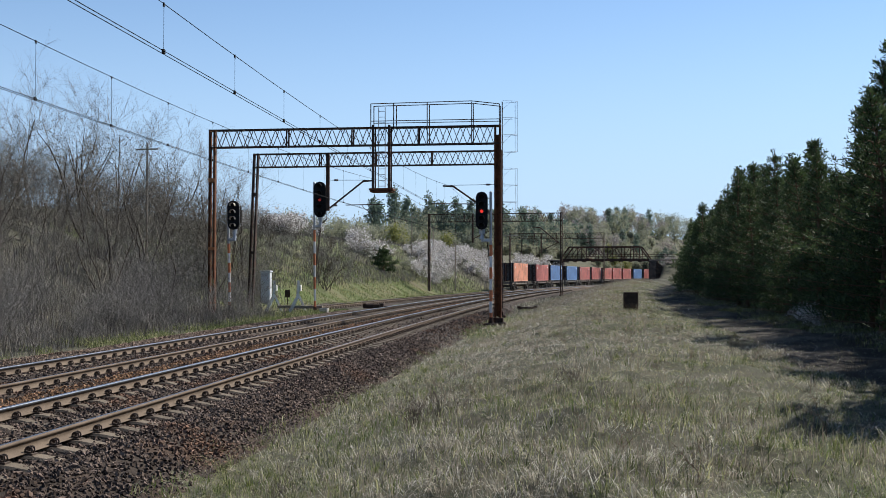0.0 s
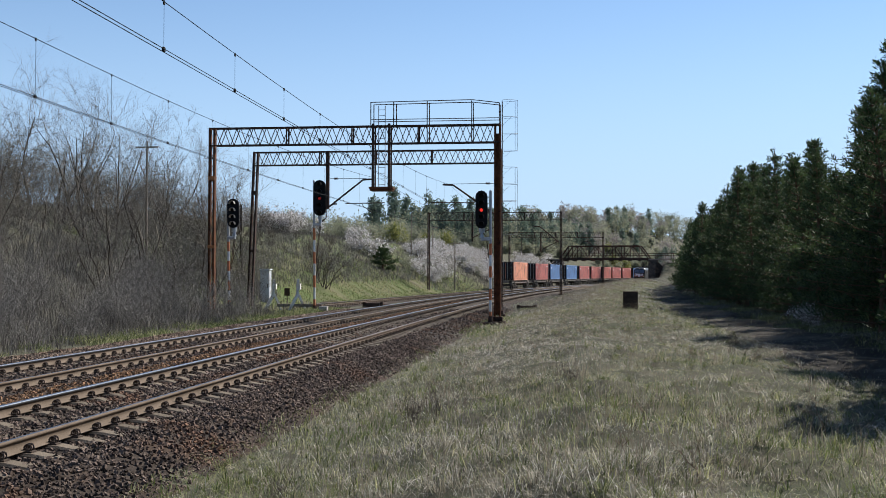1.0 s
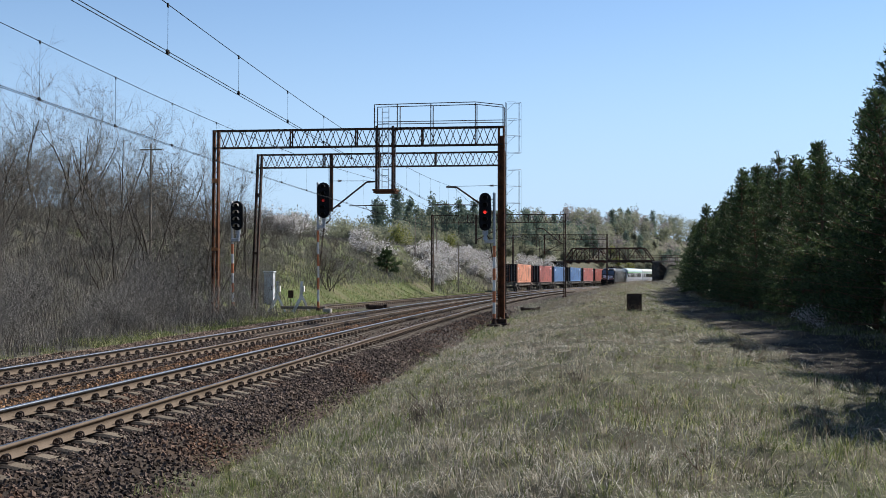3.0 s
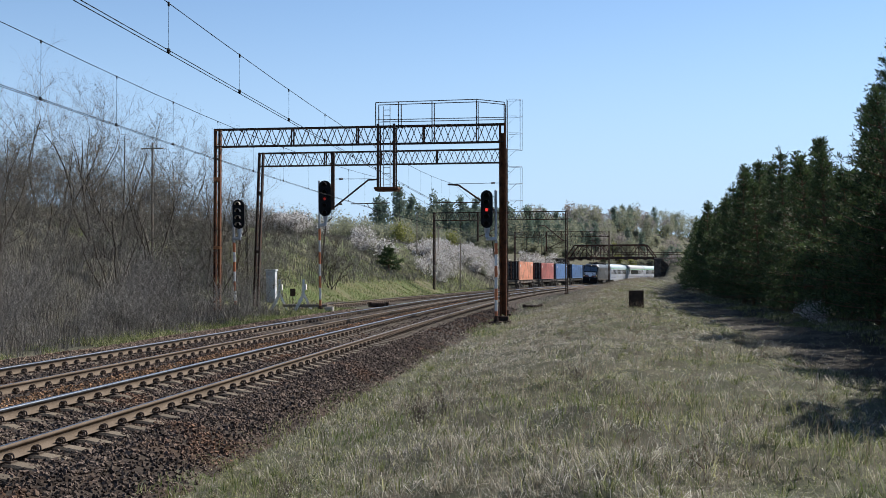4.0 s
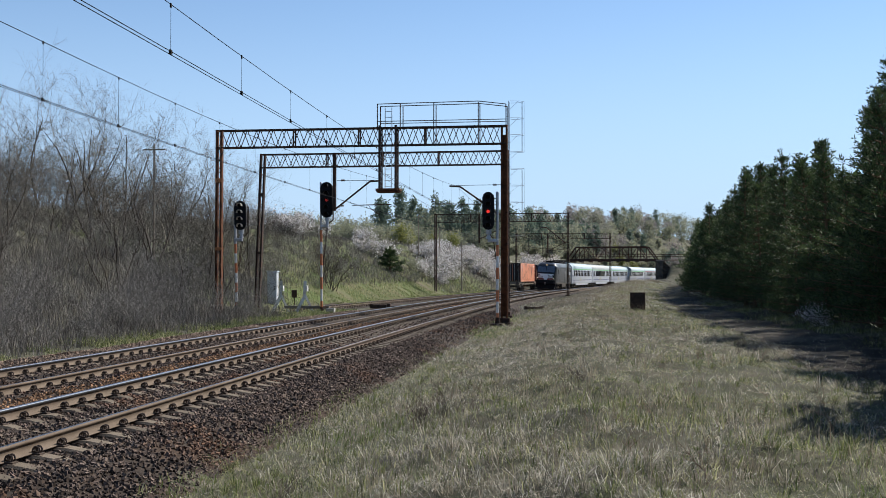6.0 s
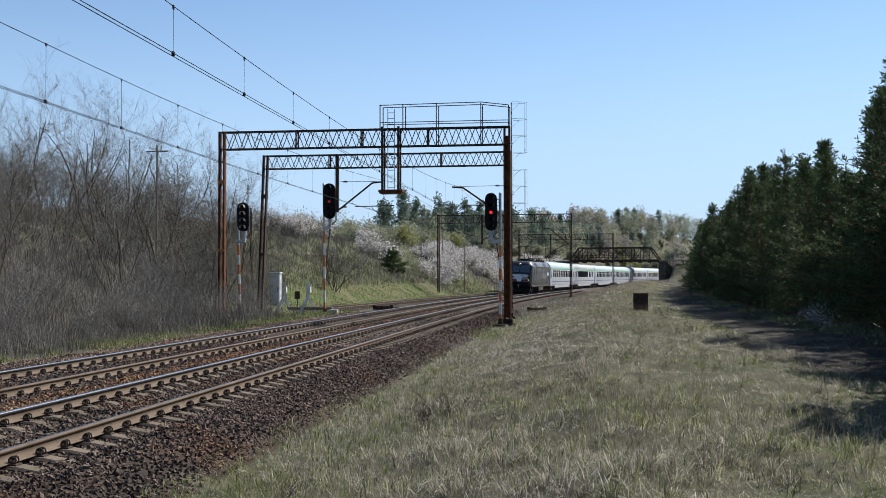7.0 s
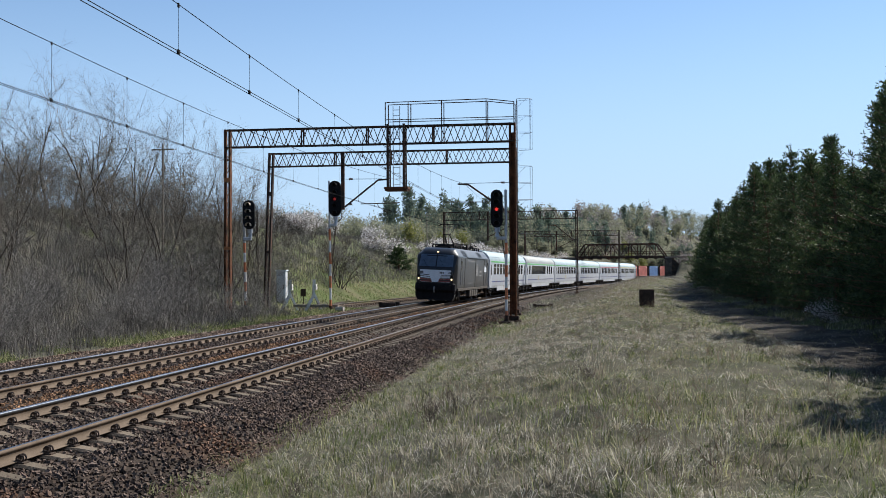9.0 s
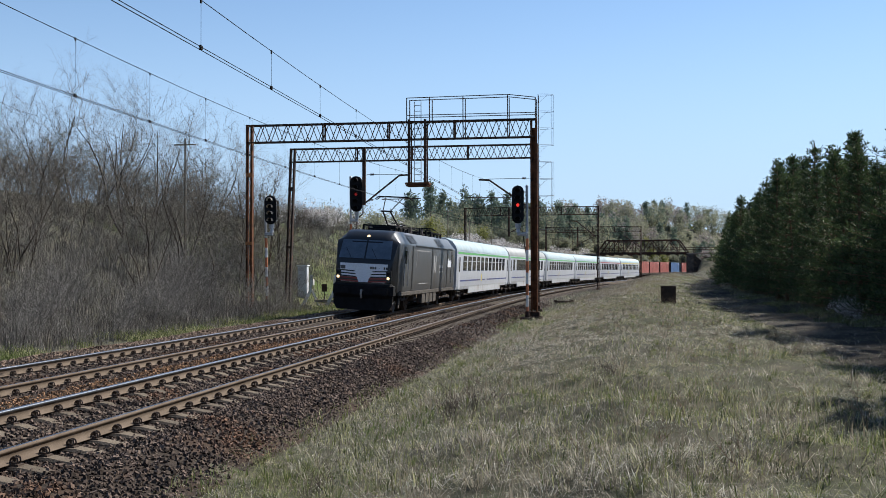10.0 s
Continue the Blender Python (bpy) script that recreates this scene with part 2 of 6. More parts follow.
def build_ground():
    ss = np.unique(np.concatenate([np.arange(-420, -60, 30), np.arange(-60, 60, 0.75), np.arange(60, 300, 3), np.arange(300, 1600, 50)]))
    oo = np.unique(np.concatenate([np.arange(-800, -60, 40), np.arange(-60, -20, 2.5), np.arange(-20, -0.9, 0.45), [-0.9, -0.55, 0, 0.75, 1.5, 1.95, 2.3, 2.7, 3.4, 3.98, 4.7, 5.49, 6.0, 6.3], np.arange(6.3, 40, 0.8), np.arange(40, 120, 8), np.arange(120, 1500, 60)]))
    gs, go = np.meshgrid(ss, oo, indexing="ij")
    v = along(gs, go, ground_z(gs, go)).reshape(-1, 3)
    n = len(oo)
    i, j = np.meshgrid(np.arange(len(ss) - 1), np.arange(n - 1), indexing="ij")
    a = (i * n + j).ravel()
    f = np.stack([a, a + 1, a + n + 1, a + n], 1)
    me = fast_mesh("ground", v, f, [ground_material(), ballast_material(), earth_material(), slope_material()])
    mid_o = (oo[:-1] + oo[1:]) / 2
    mid_s = (ss[:-1] + ss[1:]) / 2
    mo, ms = mid_o[j.ravel()], mid_s[i.ravel()]
    edge = 0.25 * np.sin(ms * 0.8) + 0.15 * np.sin(ms * 2.1)
    mi = np.zeros(len(f), np.int32)
    mi[(mo > np.interp(ms, [40, 60], [-1.95, -1.15]) + edge * 0.6) & (mo < 8.3 + edge)] = 1
    mi[(ms > 42) & (np.abs(mo - siding(ms)) < 1.6)] = 1
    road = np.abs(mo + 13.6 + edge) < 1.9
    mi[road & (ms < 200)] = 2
    mi[(ms > 34) & (ms < 135) & (mo > 10.4) & (mo < 40) & (mi == 0)] = 3
    me.polygons.foreach_set("material_index", mi)
    me.polygons.foreach_set("use_smooth", np.ones(len(f), bool))
    me.update()
    tagged(new("ground", me), "uneven grassy ground with railway bed, cutting slope and sandy track", "ground", kind="structure")


build_ground()


# ---- tracks ----
RAIL_OUTLINE = [(-0.022, 0.0), (0.018, 0.0), (0.036, -0.014), (0.036, -0.038), (0.01, -0.05), (0.01, -0.145), (0.075, -0.16), (0.075, -0.172), (-0.075, -0.172), (-0.075, -0.16), (-0.01, -0.145), (-0.01, -0.05), (-0.036, -0.038), (-0.036, -0.012)]


def rail(name, centre, side, z, s0, s1, parent, top):
    """A rail swept along the line. centre gives the offset of its track at s."""
    ss = np.concatenate([np.arange(s0, min(140, s1), 1.0), np.arange(min(140, s1), s1 + 0.1, 3.0)])
    n = len(RAIL_OUTLINE)
    o = centre(ss) + side
    rings = np.concatenate([along(ss, o - x, z + h)[:, None] for x, h in RAIL_OUTLINE], 1)
    i, j = np.meshgrid(np.arange(len(ss) - 1), np.arange(n), indexing="ij")
    a, b = (i * n + j).ravel(), (i * n + (j + 1) % n).ravel()
    me = fast_mesh(name, rings.reshape(-1, 3), np.stack([a, b, b + n, a + n], 1), [RAIL_SIDE, top, RAIL_GAUGE])
    jj = j.ravel()
    kind = ((jj == 0) | (jj == 13)).astype(np.int32)
    if side > 0:
        kind[jj == 1] = 1
        kind[(jj >= 2) & (jj <= 3)] = 2
    me.polygons.foreach_set("material_index", kind)
    ob = new(name, me)
    ob.parent = parent
    return ob


def sleeper_mesh():
    bm = B()
    prism(bm, [(-1.25, -0.2), (-1.25, -0.035), (-0.95, 0.0), (-0.5, 0.0), (-0.3, -0.05), (0.3, -0.05), (0.5, 0.0), (0.95, 0.0), (1.25, -0.035), (1.25, -0.2)], -0.13, 0.13)
    bmesh.ops.bevel(bm, geom=[e for e in bm.edges if abs(e.verts[0].co.x - e.verts[1].co.x) > 0.1 and e.verts[0].co.z > -0.1], offset=0.03, segments=1, affect="EDGES")
    me = bpy.data.meshes.new("sleeper")
    bm.to_mesh(me)
    bm.free()
    me.materials.append(CONCRETE)
    return me


def pipe(bm, points, r, n=6):
    for a, b in zip(points, points[1:]):
        rod(bm, a, b, r, n=n)
    return bm


def clip_mesh():
    """A rail fastening: base plate, clamp and bolt with its sprung washer."""
    bm = B()
    box(bm, -0.08, 0.08, -0.075, 0.075, 0.0, 0.025)
    box(bm, -0.06, 0.03, -0.05, 0.05, 0.025, 0.05)
    for y in (-0.035, 0.035):
        pipe(bm, [(0.055 * math.cos(a), y + 0.012 * math.sin(a), 0.06 + 0.055 * math.sin(a)) for a in np.linspace(0, 2 * math.pi, 9)], 0.014, 4)
    rod(bm, (0, 0, 0.05), (0, 0, 0.1), 0.02, 0.02, 6)
    bmesh.ops.scale(bm, vec=(0.85, 0.85, 0.85), verts=bm.verts[:])
    me = bpy.data.meshes.new("rail_clip")
    bm.to_mesh(me)
    bm.free()
    me.materials.append(CLIP_STEEL)
    return me


SLEEPER, CLIP = sleeper_mesh(), clip_mesh()
CLIP_SPOTS = (-0.66, -0.85, 0.66, 0.85)
PITCH = 0.631


def track(name, centre, level, cant, s0, s1, near, top, label):
    """Two rails on concrete sleepers; cant lifts the left rail."""
    tr = tagged(new(name), label, "railway track", kind="structure")
    rail("rail", centre, -0.753, level, s0, s1, tr, top)
    rail("rail", centre, 0.753, level + cant, s0, s1, tr, top)
    tilt = math.degrees(math.atan2(cant, 1.507))
    vs, fs, cv, cf = [], [], [], []
    sl = np.empty(len(SLEEPER.vertices) * 3)
    SLEEPER.vertices.foreach_get("co", sl)
    s = math.floor(s0 / PITCH) * PITCH + 0.05
    rng = random.Random(3)
    while s < min(s1, 250):
        mid = float(centre(np.array([s]))[0])
        m = spot(s, mid, level + cant / 2 - 0.18, rng.uniform(-0.6, 0.6)) @ pose(0, 0, 0, 0, tilt, 0)
        if s < near:
            piece("sleeper", SLEEPER, tr, m)
            for x in CLIP_SPOTS:
                if -24 < s < 16 or s0 > 0 and s < s0 + 40:
                    piece("rail_clip", CLIP, tr, m @ pose(x, 0, 0.0, 0, 0, 0 if x in (-0.66, 0.85) else 180))
                else:
                    cv.append(m @ pose(x, 0, 0))
        else:
            vs.append(m)
            if s < 130:
                cv += [m @ pose(x, 0, 0) for x in CLIP_SPOTS]
        s += PITCH
    for nm, me, ms in (("sleepers", SLEEPER, vs), ("rail_clips", CLIP, cv)):
        if not ms:
            continue
        bm = B()
        for m in ms:
            at = len(bm.verts)
            bm.from_mesh(me)
            bm.verts.ensure_lookup_table()
            for v in bm.verts[at:]:
                v.co = m @ v.co
        tagged(part(nm, bm, me.materials[0], tr), kind="stuff")
    return tr


track("track_1", lambda s: 0 * s + TRACK_1, 0.0, CANT, -60, 560, 70, RAIL_TOP, "used railway track with brown-sided rails on concrete sleepers")
track("track_2", lambda s: 0 * s + TRACK_2, -0.066, CANT, -60, 560, 70, RAIL_TOP, "used railway track with polished rails on concrete sleepers")
track("siding_track", lambda s: siding(s), -0.1, 0.0, 43, 400, 100, RAIL_SIDE, "rusty little-used siding track beside the main line")


# ---- overhead line gantries ----
def gantry(s, o_right, o_left, top, depth, name="overhead_gantry", label="rusty lattice steel gantry spanning the railway tracks", base_z=-0.5, steel=RUST, lean=0.0):
    g = tagged(new(name), label, "gantry", group="gantries over the line")
    g.matrix_basis = spot(s, o_right, 0)
    span = o_left - o_right
    for x in (0.0, -span):
        bm = B()
        wide = 0.125 if s < 60 else 0.09
        for dx in (-wide, wide):
            box(bm, x + dx - 0.05, x + dx + 0.05, -0.14, 0.14, base_z, top, 0.0)
            for y in (-0.14, 0.14):
                box(bm, x + dx * 0.9 - 0.03, x + dx * 0.9 + 0.03, y - 0.008, y + 0.008, base_z, top)
        z, zig = base_z + 0.4, 1
        while z < top - 0.5:
            for y in (-0.15, 0.15):
                bar(bm, (x - wide * zig, y, z), (x + wide * zig, y, z + 0.42), 0.06, 0.012)
            if x == 0.0 and s < 60:
                box(bm, x - wide, x + wide, -0.01, 0.01, z, z + 0.62)
                rod(bm, (x + wide + 0.05, 0, z + 0.2), (x + wide + 0.2, 0, z + 0.2), 0.012, n=5)
            z, zig = z + 0.62, -zig
        if x:
            for v in bm.verts:
                v.co.x -= lean * (top - v.co.z) / (top - base_z)
        part("post", bm, steel, g)
        if s < 60:
            for z, h in ((3.3, 0.16), (6.9, 0.22)):
                for y in (-0.165, 0.165):
                    bm = B()
                    box(bm, x - wide - 0.05, x + wide + 0.05, y - 0.006, y + 0.006, z, z + h)
                    if x:
                        for v in bm.verts:
                            v.co.x -= lean * (top - v.co.z) / (top - base_z)
                    part("batten_plate", bm, ORANGE_RUST if x and s < 35 else steel, g, "bright rust-orange batten plate" if x and s < 35 else "")
        x -= lean if x else 0.0
        bm = B()
        box(bm, x - 0.42, x + 0.42, -0.35, 0.35, base_z - 0.3, base_z + 0.08, 0.04)
        box(bm, x - 0.28, x + 0.28, -0.26, 0.26, base_z + 0.08, base_z + 0.3, 0.02)
        part("footing", bm, GREY_CONCRETE if x else DARK_STEEL, g)
    z0, z1 = top - depth, top - 0.05
    for nm, z in (("top_chord", z1), ("bottom_chord", z0)):
        bm = B()
        for y in (-0.22, 0.22):
            bar(bm, (-span - 0.1, y, z), (0.1, y, z), 0.062, 0.062)
        n = int(span / 1.6)
        for i in range(n + 1):
            bar(bm, (-span + i * span / n, -0.22, z), (-span + i * span / n, 0.22, z), 0.05)
        part(nm, bm, DARK_STEEL, g)
    n = int(round(span / 0.36 / 2) * 2)
    for y in (-0.22, 0.22):
        bm = B()
        for i in range(n):
            xa, xb = -span + 0.2 + i * (span - 0.4) / n, -span + 0.2 + (i + 1) * (span - 0.4) / n
            za, zb = (z0, z1) if (i % 2 == 0) == (y > 0) else (z1, z0)
            bar(bm, (xa, y, za), (xb, y, zb), 0.035)
        for k in (0.27, 0.5, 0.73):
            bar(bm, (-span * k, y, z0), (-span * k, y, z1), 0.07)
        part("lattice", bm, DARK_STEEL, g)
    return g


ORANGE_RUST = mat("flaking_orange_rust", (0.3, 0.11, 0.045), (0.42, 0.19, 0.09), 6.0, 0.85, 0, 0.3, 40, (0.14, 0.055, 0.03), 3.0)
g1 = gantry(29.7, -2.46, 12.72, 9.7, 0.96)
g2 = gantry(39.9, -1.68, 13.5, 9.56, 0.86, steel=DARK_STEEL, lean=0.36)
g3 = gantry(98.5, -1.9, 13.3, 9.05, 0.95, steel=DARK_STEEL)
g4 = gantry(157, -2.0, 13.6, 9.0, 0.95, steel=DARK_STEEL)


# ---- gantry fittings ----
def signal_walkway(g):
    """Railing, hanging ladder cage and caged ladder of the nearer gantry."""
    for y in (-0.42, 0.42):
        bm = B()
        pipe(bm, [(-6.55, y, 10.85), (-1.3, y, 10.9), (0.12, y, 10.72)], 0.022)
        pipe(bm, [(-6.55, y, 9.95), (0.12, y, 9.95)], 0.02)
        part("handrail", bm, DARK_STEEL, g)
        for x in (-6.55, -5.35, -3.6, -1.3, 0.12):
            bm = B()
            bar(bm, (x, y, 8.75 if x in (-3.6, -1.3) else 9.6), (x, y, 10.72 if x > 0 else 10.86), 0.045)
            part("stanchion", bm, DARK_STEEL, g)
    bm = B()
    for i in range(22):
        box(bm, -6.5 + i * 0.3, -6.24 + i * 0.3, -0.19, 0.19, 9.6, 9.62)
    part("walkway", bm, DARK_STEEL, g)
    for x in (-6.45, -5.6):
        for y in (-0.32, 0.32):
            bm = B()
            bar(bm, (x, y, 6.3), (x, y, 9.75), 0.12 if y < 0 else 0.07)
            part("cage_post", bm, DARK_STEEL, g)
    bm = B()
    box(bm, -6.6, -5.45, -0.42, 0.42, 6.28, 6.34)
    for a, b in (((-6.57, -0.4), (-5.48, -0.4)), ((-6.57, 0.4), (-5.48, 0.4)), ((-6.57, -0.4), (-6.57, 0.4)), ((-5.48, -0.4), (-5.48, 0.4))):
        bar(bm, (*a, 6.42), (*b, 6.42), 0.16, 0.1)
    part("cage_floor", bm, RUST, g)
    bm = B()
    for x in (-6.2, -5.85):
        bar(bm, (x, -0.1, 6.4), (x, -0.1, 10.7), 0.035)
    for i in range(14):
        bar(bm, (-6.2, -0.1, 6.6 + i * 0.3), (-5.85, -0.1, 6.6 + i * 0.3), 0.028)
    part("cage_ladder", bm, GALV, g)
    bm = B()
    for y in (-0.2, 0.2):
        bar(bm, (0.24, y, 0.3), (0.24, y, 10.9), 0.025)
    for i in range(34):
        bar(bm, (0.24, -0.2, 0.5 + i * 0.3), (0.24, 0.2, 0.5 + i * 0.3), 0.02)
    part("ladder", bm, DARK_STEEL, g)
    for i in range(9):
        bm = B()
        z = 10.88 - i * 0.86
        pts = [(0.3 + 0.72 * math.sin(a), -0.36 * math.cos(a), z) for a in np.linspace(0, math.pi, 9)]
        pipe(bm, pts, 0.008, 4)
        bar(bm, (0.3, -0.2, z - 0.4), (0.75, -0.3, z), 0.01)
        part("safety_hoop", bm, HOOP_GREY, g)
    for a in (math.pi / 2, 1.0, 2.1):
        x, y = 0.3 + 0.72 * math.sin(a), -0.36 * math.cos(a)
        for z0, z1 in ((8.3, 10.88), (4.0, 7.4)):
            bm = B()
            pipe(bm, [(x, y, z0), (x, y, z1)], 0.006, 4)
            part("cage_strip", bm, HOOP_GREY, g)


HOOP_GREY = mat("dull_grey_hoop_steel", (0.13, 0.13, 0.13), (0.2, 0.2, 0.2), 5.0, 0.7, 0.2, 0.05, 80)
signal_walkway(g1)

INSULATOR = mat("brown_insulator", (0.06, 0.03, 0.02), (0.1, 0.05, 0.035), 5, 0.35, 0, 0)


def cantilever(s, o_post, o_wire, z_low, z_top):
    """A tube bracket from a post to the wire."""
    c = tagged(new("catenary_bracket"), "dark tubular steel bracket carrying the overhead wires", "bracket", "overhead line brackets")
    c.matrix_basis = spot(s, o_post)
    d = (o_post - o_wire) * 1.0
    sg = 1 if d > 0 else -1
    bm = B()
    pipe(bm, [(0.1 * sg, 0, z_low), (d - 0.45 * sg, 0, z_top - 0.04), (d + 0.2 * sg, 0, z_top)], 0.055, 8)
    part("strut", bm, DARK_STEEL, c)
    bm = B()
    pipe(bm, [(0.15 * sg, 0, z_top + 0.05), (d - 0.2 * sg, 0, z_top + 0.03)], 0.016, 5)
    part("tie", bm, WIRE, c)
    bm = B()
    pipe(bm, [(d * 0.42, 0, 6.3), (d + 0.9 * sg, 0, 6.34)], 0.028, 6)
    pipe(bm, [(d * 0.8, 0, 6.3), (d * 0.85, 0, 6.1), (d + 0.1 * sg, 0, 5.74)], 0.02, 6)
    part("steady_arm", bm, DARK_STEEL, c)
    for x, z in ((0.35 * sg, z_low + 0.17), (0.4 * sg, z_top + 0.05)):
        bm = B()
        for k in range(4):
            rod(bm, (x + k * 0.06 * sg, 0, z), (x + (k * 0.06 + 0.035) * sg, 0, z), 0.07, 0.06)
        rod(bm, (x, 0, z), (x + 0.24 * sg, 0, z), 0.03)
        part("insulator", bm, INSULATOR, c)
    return c


def drop_post(g, x, z0, z1):
    bm = B()
    box(bm, x - 0.1, x + 0.1, -0.1, 0.1, z0, z1, 0.01)
    part("drop_post", bm, DARK_STEEL, g)


drop_post(g2, -10.61, 5.95, 9.55)
drop_post(g3, -10.1, 5.7, 9.0)
drop_post(g4, -10.3, 5.7, 9.0)
# the wires pull outwards at the brackets; offsets of the two lines at each support
SUPPORTS = [-36.0, 39.9, 98.5, 157.0, 215.0, 273.0]
for s, orr in ((39.9, -1.68), (98.5, -1.9), (157, -2.0)):
    near = s < 50
    cantilever(s, orr + 0.15, 1.55 if near else 0.95, 5.6, 7.42 if near else 7.4)
    cantilever(s, orr + (10.6 if near else 10.2), 6.25 if near else 5.0, 6.12, 7.8 if near else 7.5)


def wires():
    lines = ((6.46, 7.42, -9.2, [-36, -9, 0, 8, 14, 39.9, 98.5, 300], [-0.2, 0.3, 0.5, 0.67, 0.76, 1.3, 0.85, 0.75]),
             (6.95, 7.76, -4.7, [-36, -5, 0, 4, 12, 21, 39.9, 98.5, 300], [4.0, 4.87, 5.03, 5.14, 5.3, 5.4, 5.5, 4.85, 4.73]))
    for zmin, ztop, phase, at_s, at_o in lines:
        w = tagged(new("overhead_wires"), "dark overhead contact and carrying wires above the track", "overhead wire", "overhead wires")
        cont, mess = B(), B()
        for a, b in zip(SUPPORTS, SUPPORTS[1:]):
            ss = np.linspace(a, b, 19)

            def carry(s):
                return zmin + (ztop - zmin) * ((s - (a + b) / 2) / ((b - a) / 2)) ** 2

            for dx in (-0.05, 0.05):
                pipe(cont, [tuple(q) for q in along(ss, np.interp(ss, at_s, at_o) + dx, 5.72)], 0.008, 4)
            pipe(mess, [tuple(q) for q in along(ss, np.interp(ss, at_s, at_o), carry(ss))], 0.009, 4)
            s = phase + math.ceil((a + 1 - phase) / 4.2) * 4.2
            while s < b - 1:
                q = along(s, float(np.interp(s, at_s, at_o)))
                drop = B()
                rod(drop, (q[0], q[1], carry(s) - 0.02), (q[0], q[1], 5.74), 0.0035, n=4)
                box(drop, q[0] - 0.02, q[0] + 0.02, q[1] - 0.05, q[1] + 0.05, 5.7, 5.77)
                box(drop, q[0] - 0.012, q[0] + 0.012, q[1] - 0.03, q[1] + 0.03, carry(s) - 0.05, carry(s) + 0.02)
                part("dropper", drop, WIRE, w)
                s += 4.2
        part("contact_wire", cont, WIRE, w)
        part("carrying_wire", mess, WIRE, w)
    w = tagged(new("feeder_cable"), "thin dark cable strung on poles along the cutting", "cable")
    bm = B()
    for zz, o in ((8.9, 16.5), (8.6, 16.9)):
        pts = along(np.linspace(-20, 120, 20), o + np.linspace(0, 8, 20), zz - np.linspace(0, 0.5, 20))
        pipe(bm, [tuple(p) for p in pts], 0.004, 4)
    part("cable", bm, WIRE, w)


wires()


# ---- light signals ----
def stadium(w, h, n=7):
    r = w / 2
    top = [(r * math.cos(a), h / 2 - r + r * math.sin(a)) for a in np.linspace(0, math.pi, n)]
    return top + [(-x, -z) for x, z in top]


def light_signal(s, o, base, z0, z1, lamps, red, head_x, label, foot=True, w=0.68, lean=0.0):
    g = tagged(new("railway_signal"), label, "railway signal", "light signals")
    g.matrix_basis = spot(s, o) @ pose(0, 0, 0, 0, lean, 0)
    split = z0 - 0.75
    bm = B()
    rod(bm, (0, 0, split - 0.1), (0, 0, z1 - 0.05), 0.07, n=12)
    rod(bm, (0, 0, z1 - 0.05), (0, 0, z1 + 0.02), 0.085, 0.05, n=12)
    part("upper_post", bm, GALV, g, "grey galvanised upper post")
    z, k = base, 0
    step = (split - base) / 7
    while z < split - 0.01:
        bm = B()
        rod(bm, (0, 0, z), (0, 0, z + step), 0.075, n=12)
        part("post_band", bm, ORANGE_BAND if k % 2 == 0 else WHITE_PAINT, g, "faded orange band" if k % 2 == 0 else "white band")
        z += step
        k += 1
    if foot:
        bm = B()
        rod(bm, (0, 0, base - 0.3), (0, 0, base + 0.35), 0.2, 0.1, n=10)
        box(bm, -0.35, 0.35, -0.3, 0.3, base - 0.35, base + 0.05, 0.03)
        part("base", bm, DARK_STEEL, g)
    bm = B()
    prism(bm, [(x + head_x, zz + (z0 + z1) / 2) for x, zz in stadium(w, z1 - z0)], -0.3, -0.14)
    box(bm, head_x - 0.22, head_x + 0.22, -0.14, 0.12, z0 + 0.25, z1 - 0.25, 0.03)
    head = part("signal_head", bm, BLACK, g, "black oval signal head")
    pitch = (z1 - z0 - 0.5) / (lamps - 1) if lamps > 1 else 0
    for i in range(lamps):
        zc = z1 - 0.28 - i * pitch
        bm = B()
        rod(bm, (head_x, -0.33, zc), (head_x, -0.29, zc), 0.1 if i != red else 0.085, n=16)
        part("lens", bm, (RED_GLOW if s < 35 else DIM_RED) if i == red else LENS, head, "glowing red lens" if i == red else "")
        bm = B()
        for a0, a1 in zip(np.linspace(-0.2, math.pi + 0.2, 11), np.linspace(-0.2, math.pi + 0.2, 11)[1:]):
            q = [(head_x + 0.15 * math.cos(a), y, zc + 0.15 * math.sin(a)) for a, y in ((a0, -0.3), (a1, -0.3), (a1, -0.58), (a0, -0.58))]
            bm.faces.new([bm.verts.new(p) for p in q])
        bmesh.ops.remove_doubles(bm, verts=bm.verts[:], dist=0.001)
        bmesh.ops.solidify(bm, geom=bm.faces[:], thickness=0.01)
        part("hood", bm, LIT_HOOD if red < 0 else BLACK, head)
    bm = B()
    box(bm, min(0, head_x) * 0.9, max(0, head_x) * 0.9, -0.05, 0.02, z1 - 0.35, z1 - 0.3)
    part("upper_clamp", bm, GALV, g)
    bm = B()
    rod(bm, (head_x, -0.1, z0 - 0.45), (head_x, -0.1, z0 - 0.2), 0.13, 0.07, n=10)
    rod(bm, (head_x, -0.1, z0 - 0.21), (head_x, -0.1, z0 + 0.05), 0.15, 0.15, n=10)
    box(bm, min(0, head_x) - 0.05, max(0, head_x) + 0.05, -0.16, 0.02, z0 - 0.62, z0 - 0.44, 0.03)
    part("mounting", bm, GALV, g)
    bm = B()
    x = head_x + (0.3 if head_x > 0 else -0.05)
    for dy in (0.12, 0.32):
        pipe(bm, [(0.05, dy, base + 0.5 * (z0 - base)), (x * 0.5, dy, z0 - 0.4), (x, dy, z0 - 0.1), (x, dy, z1 - 0.3)], 0.02, 5)
    part("back_ladder", bm, DARK_STEEL, g)
    return g


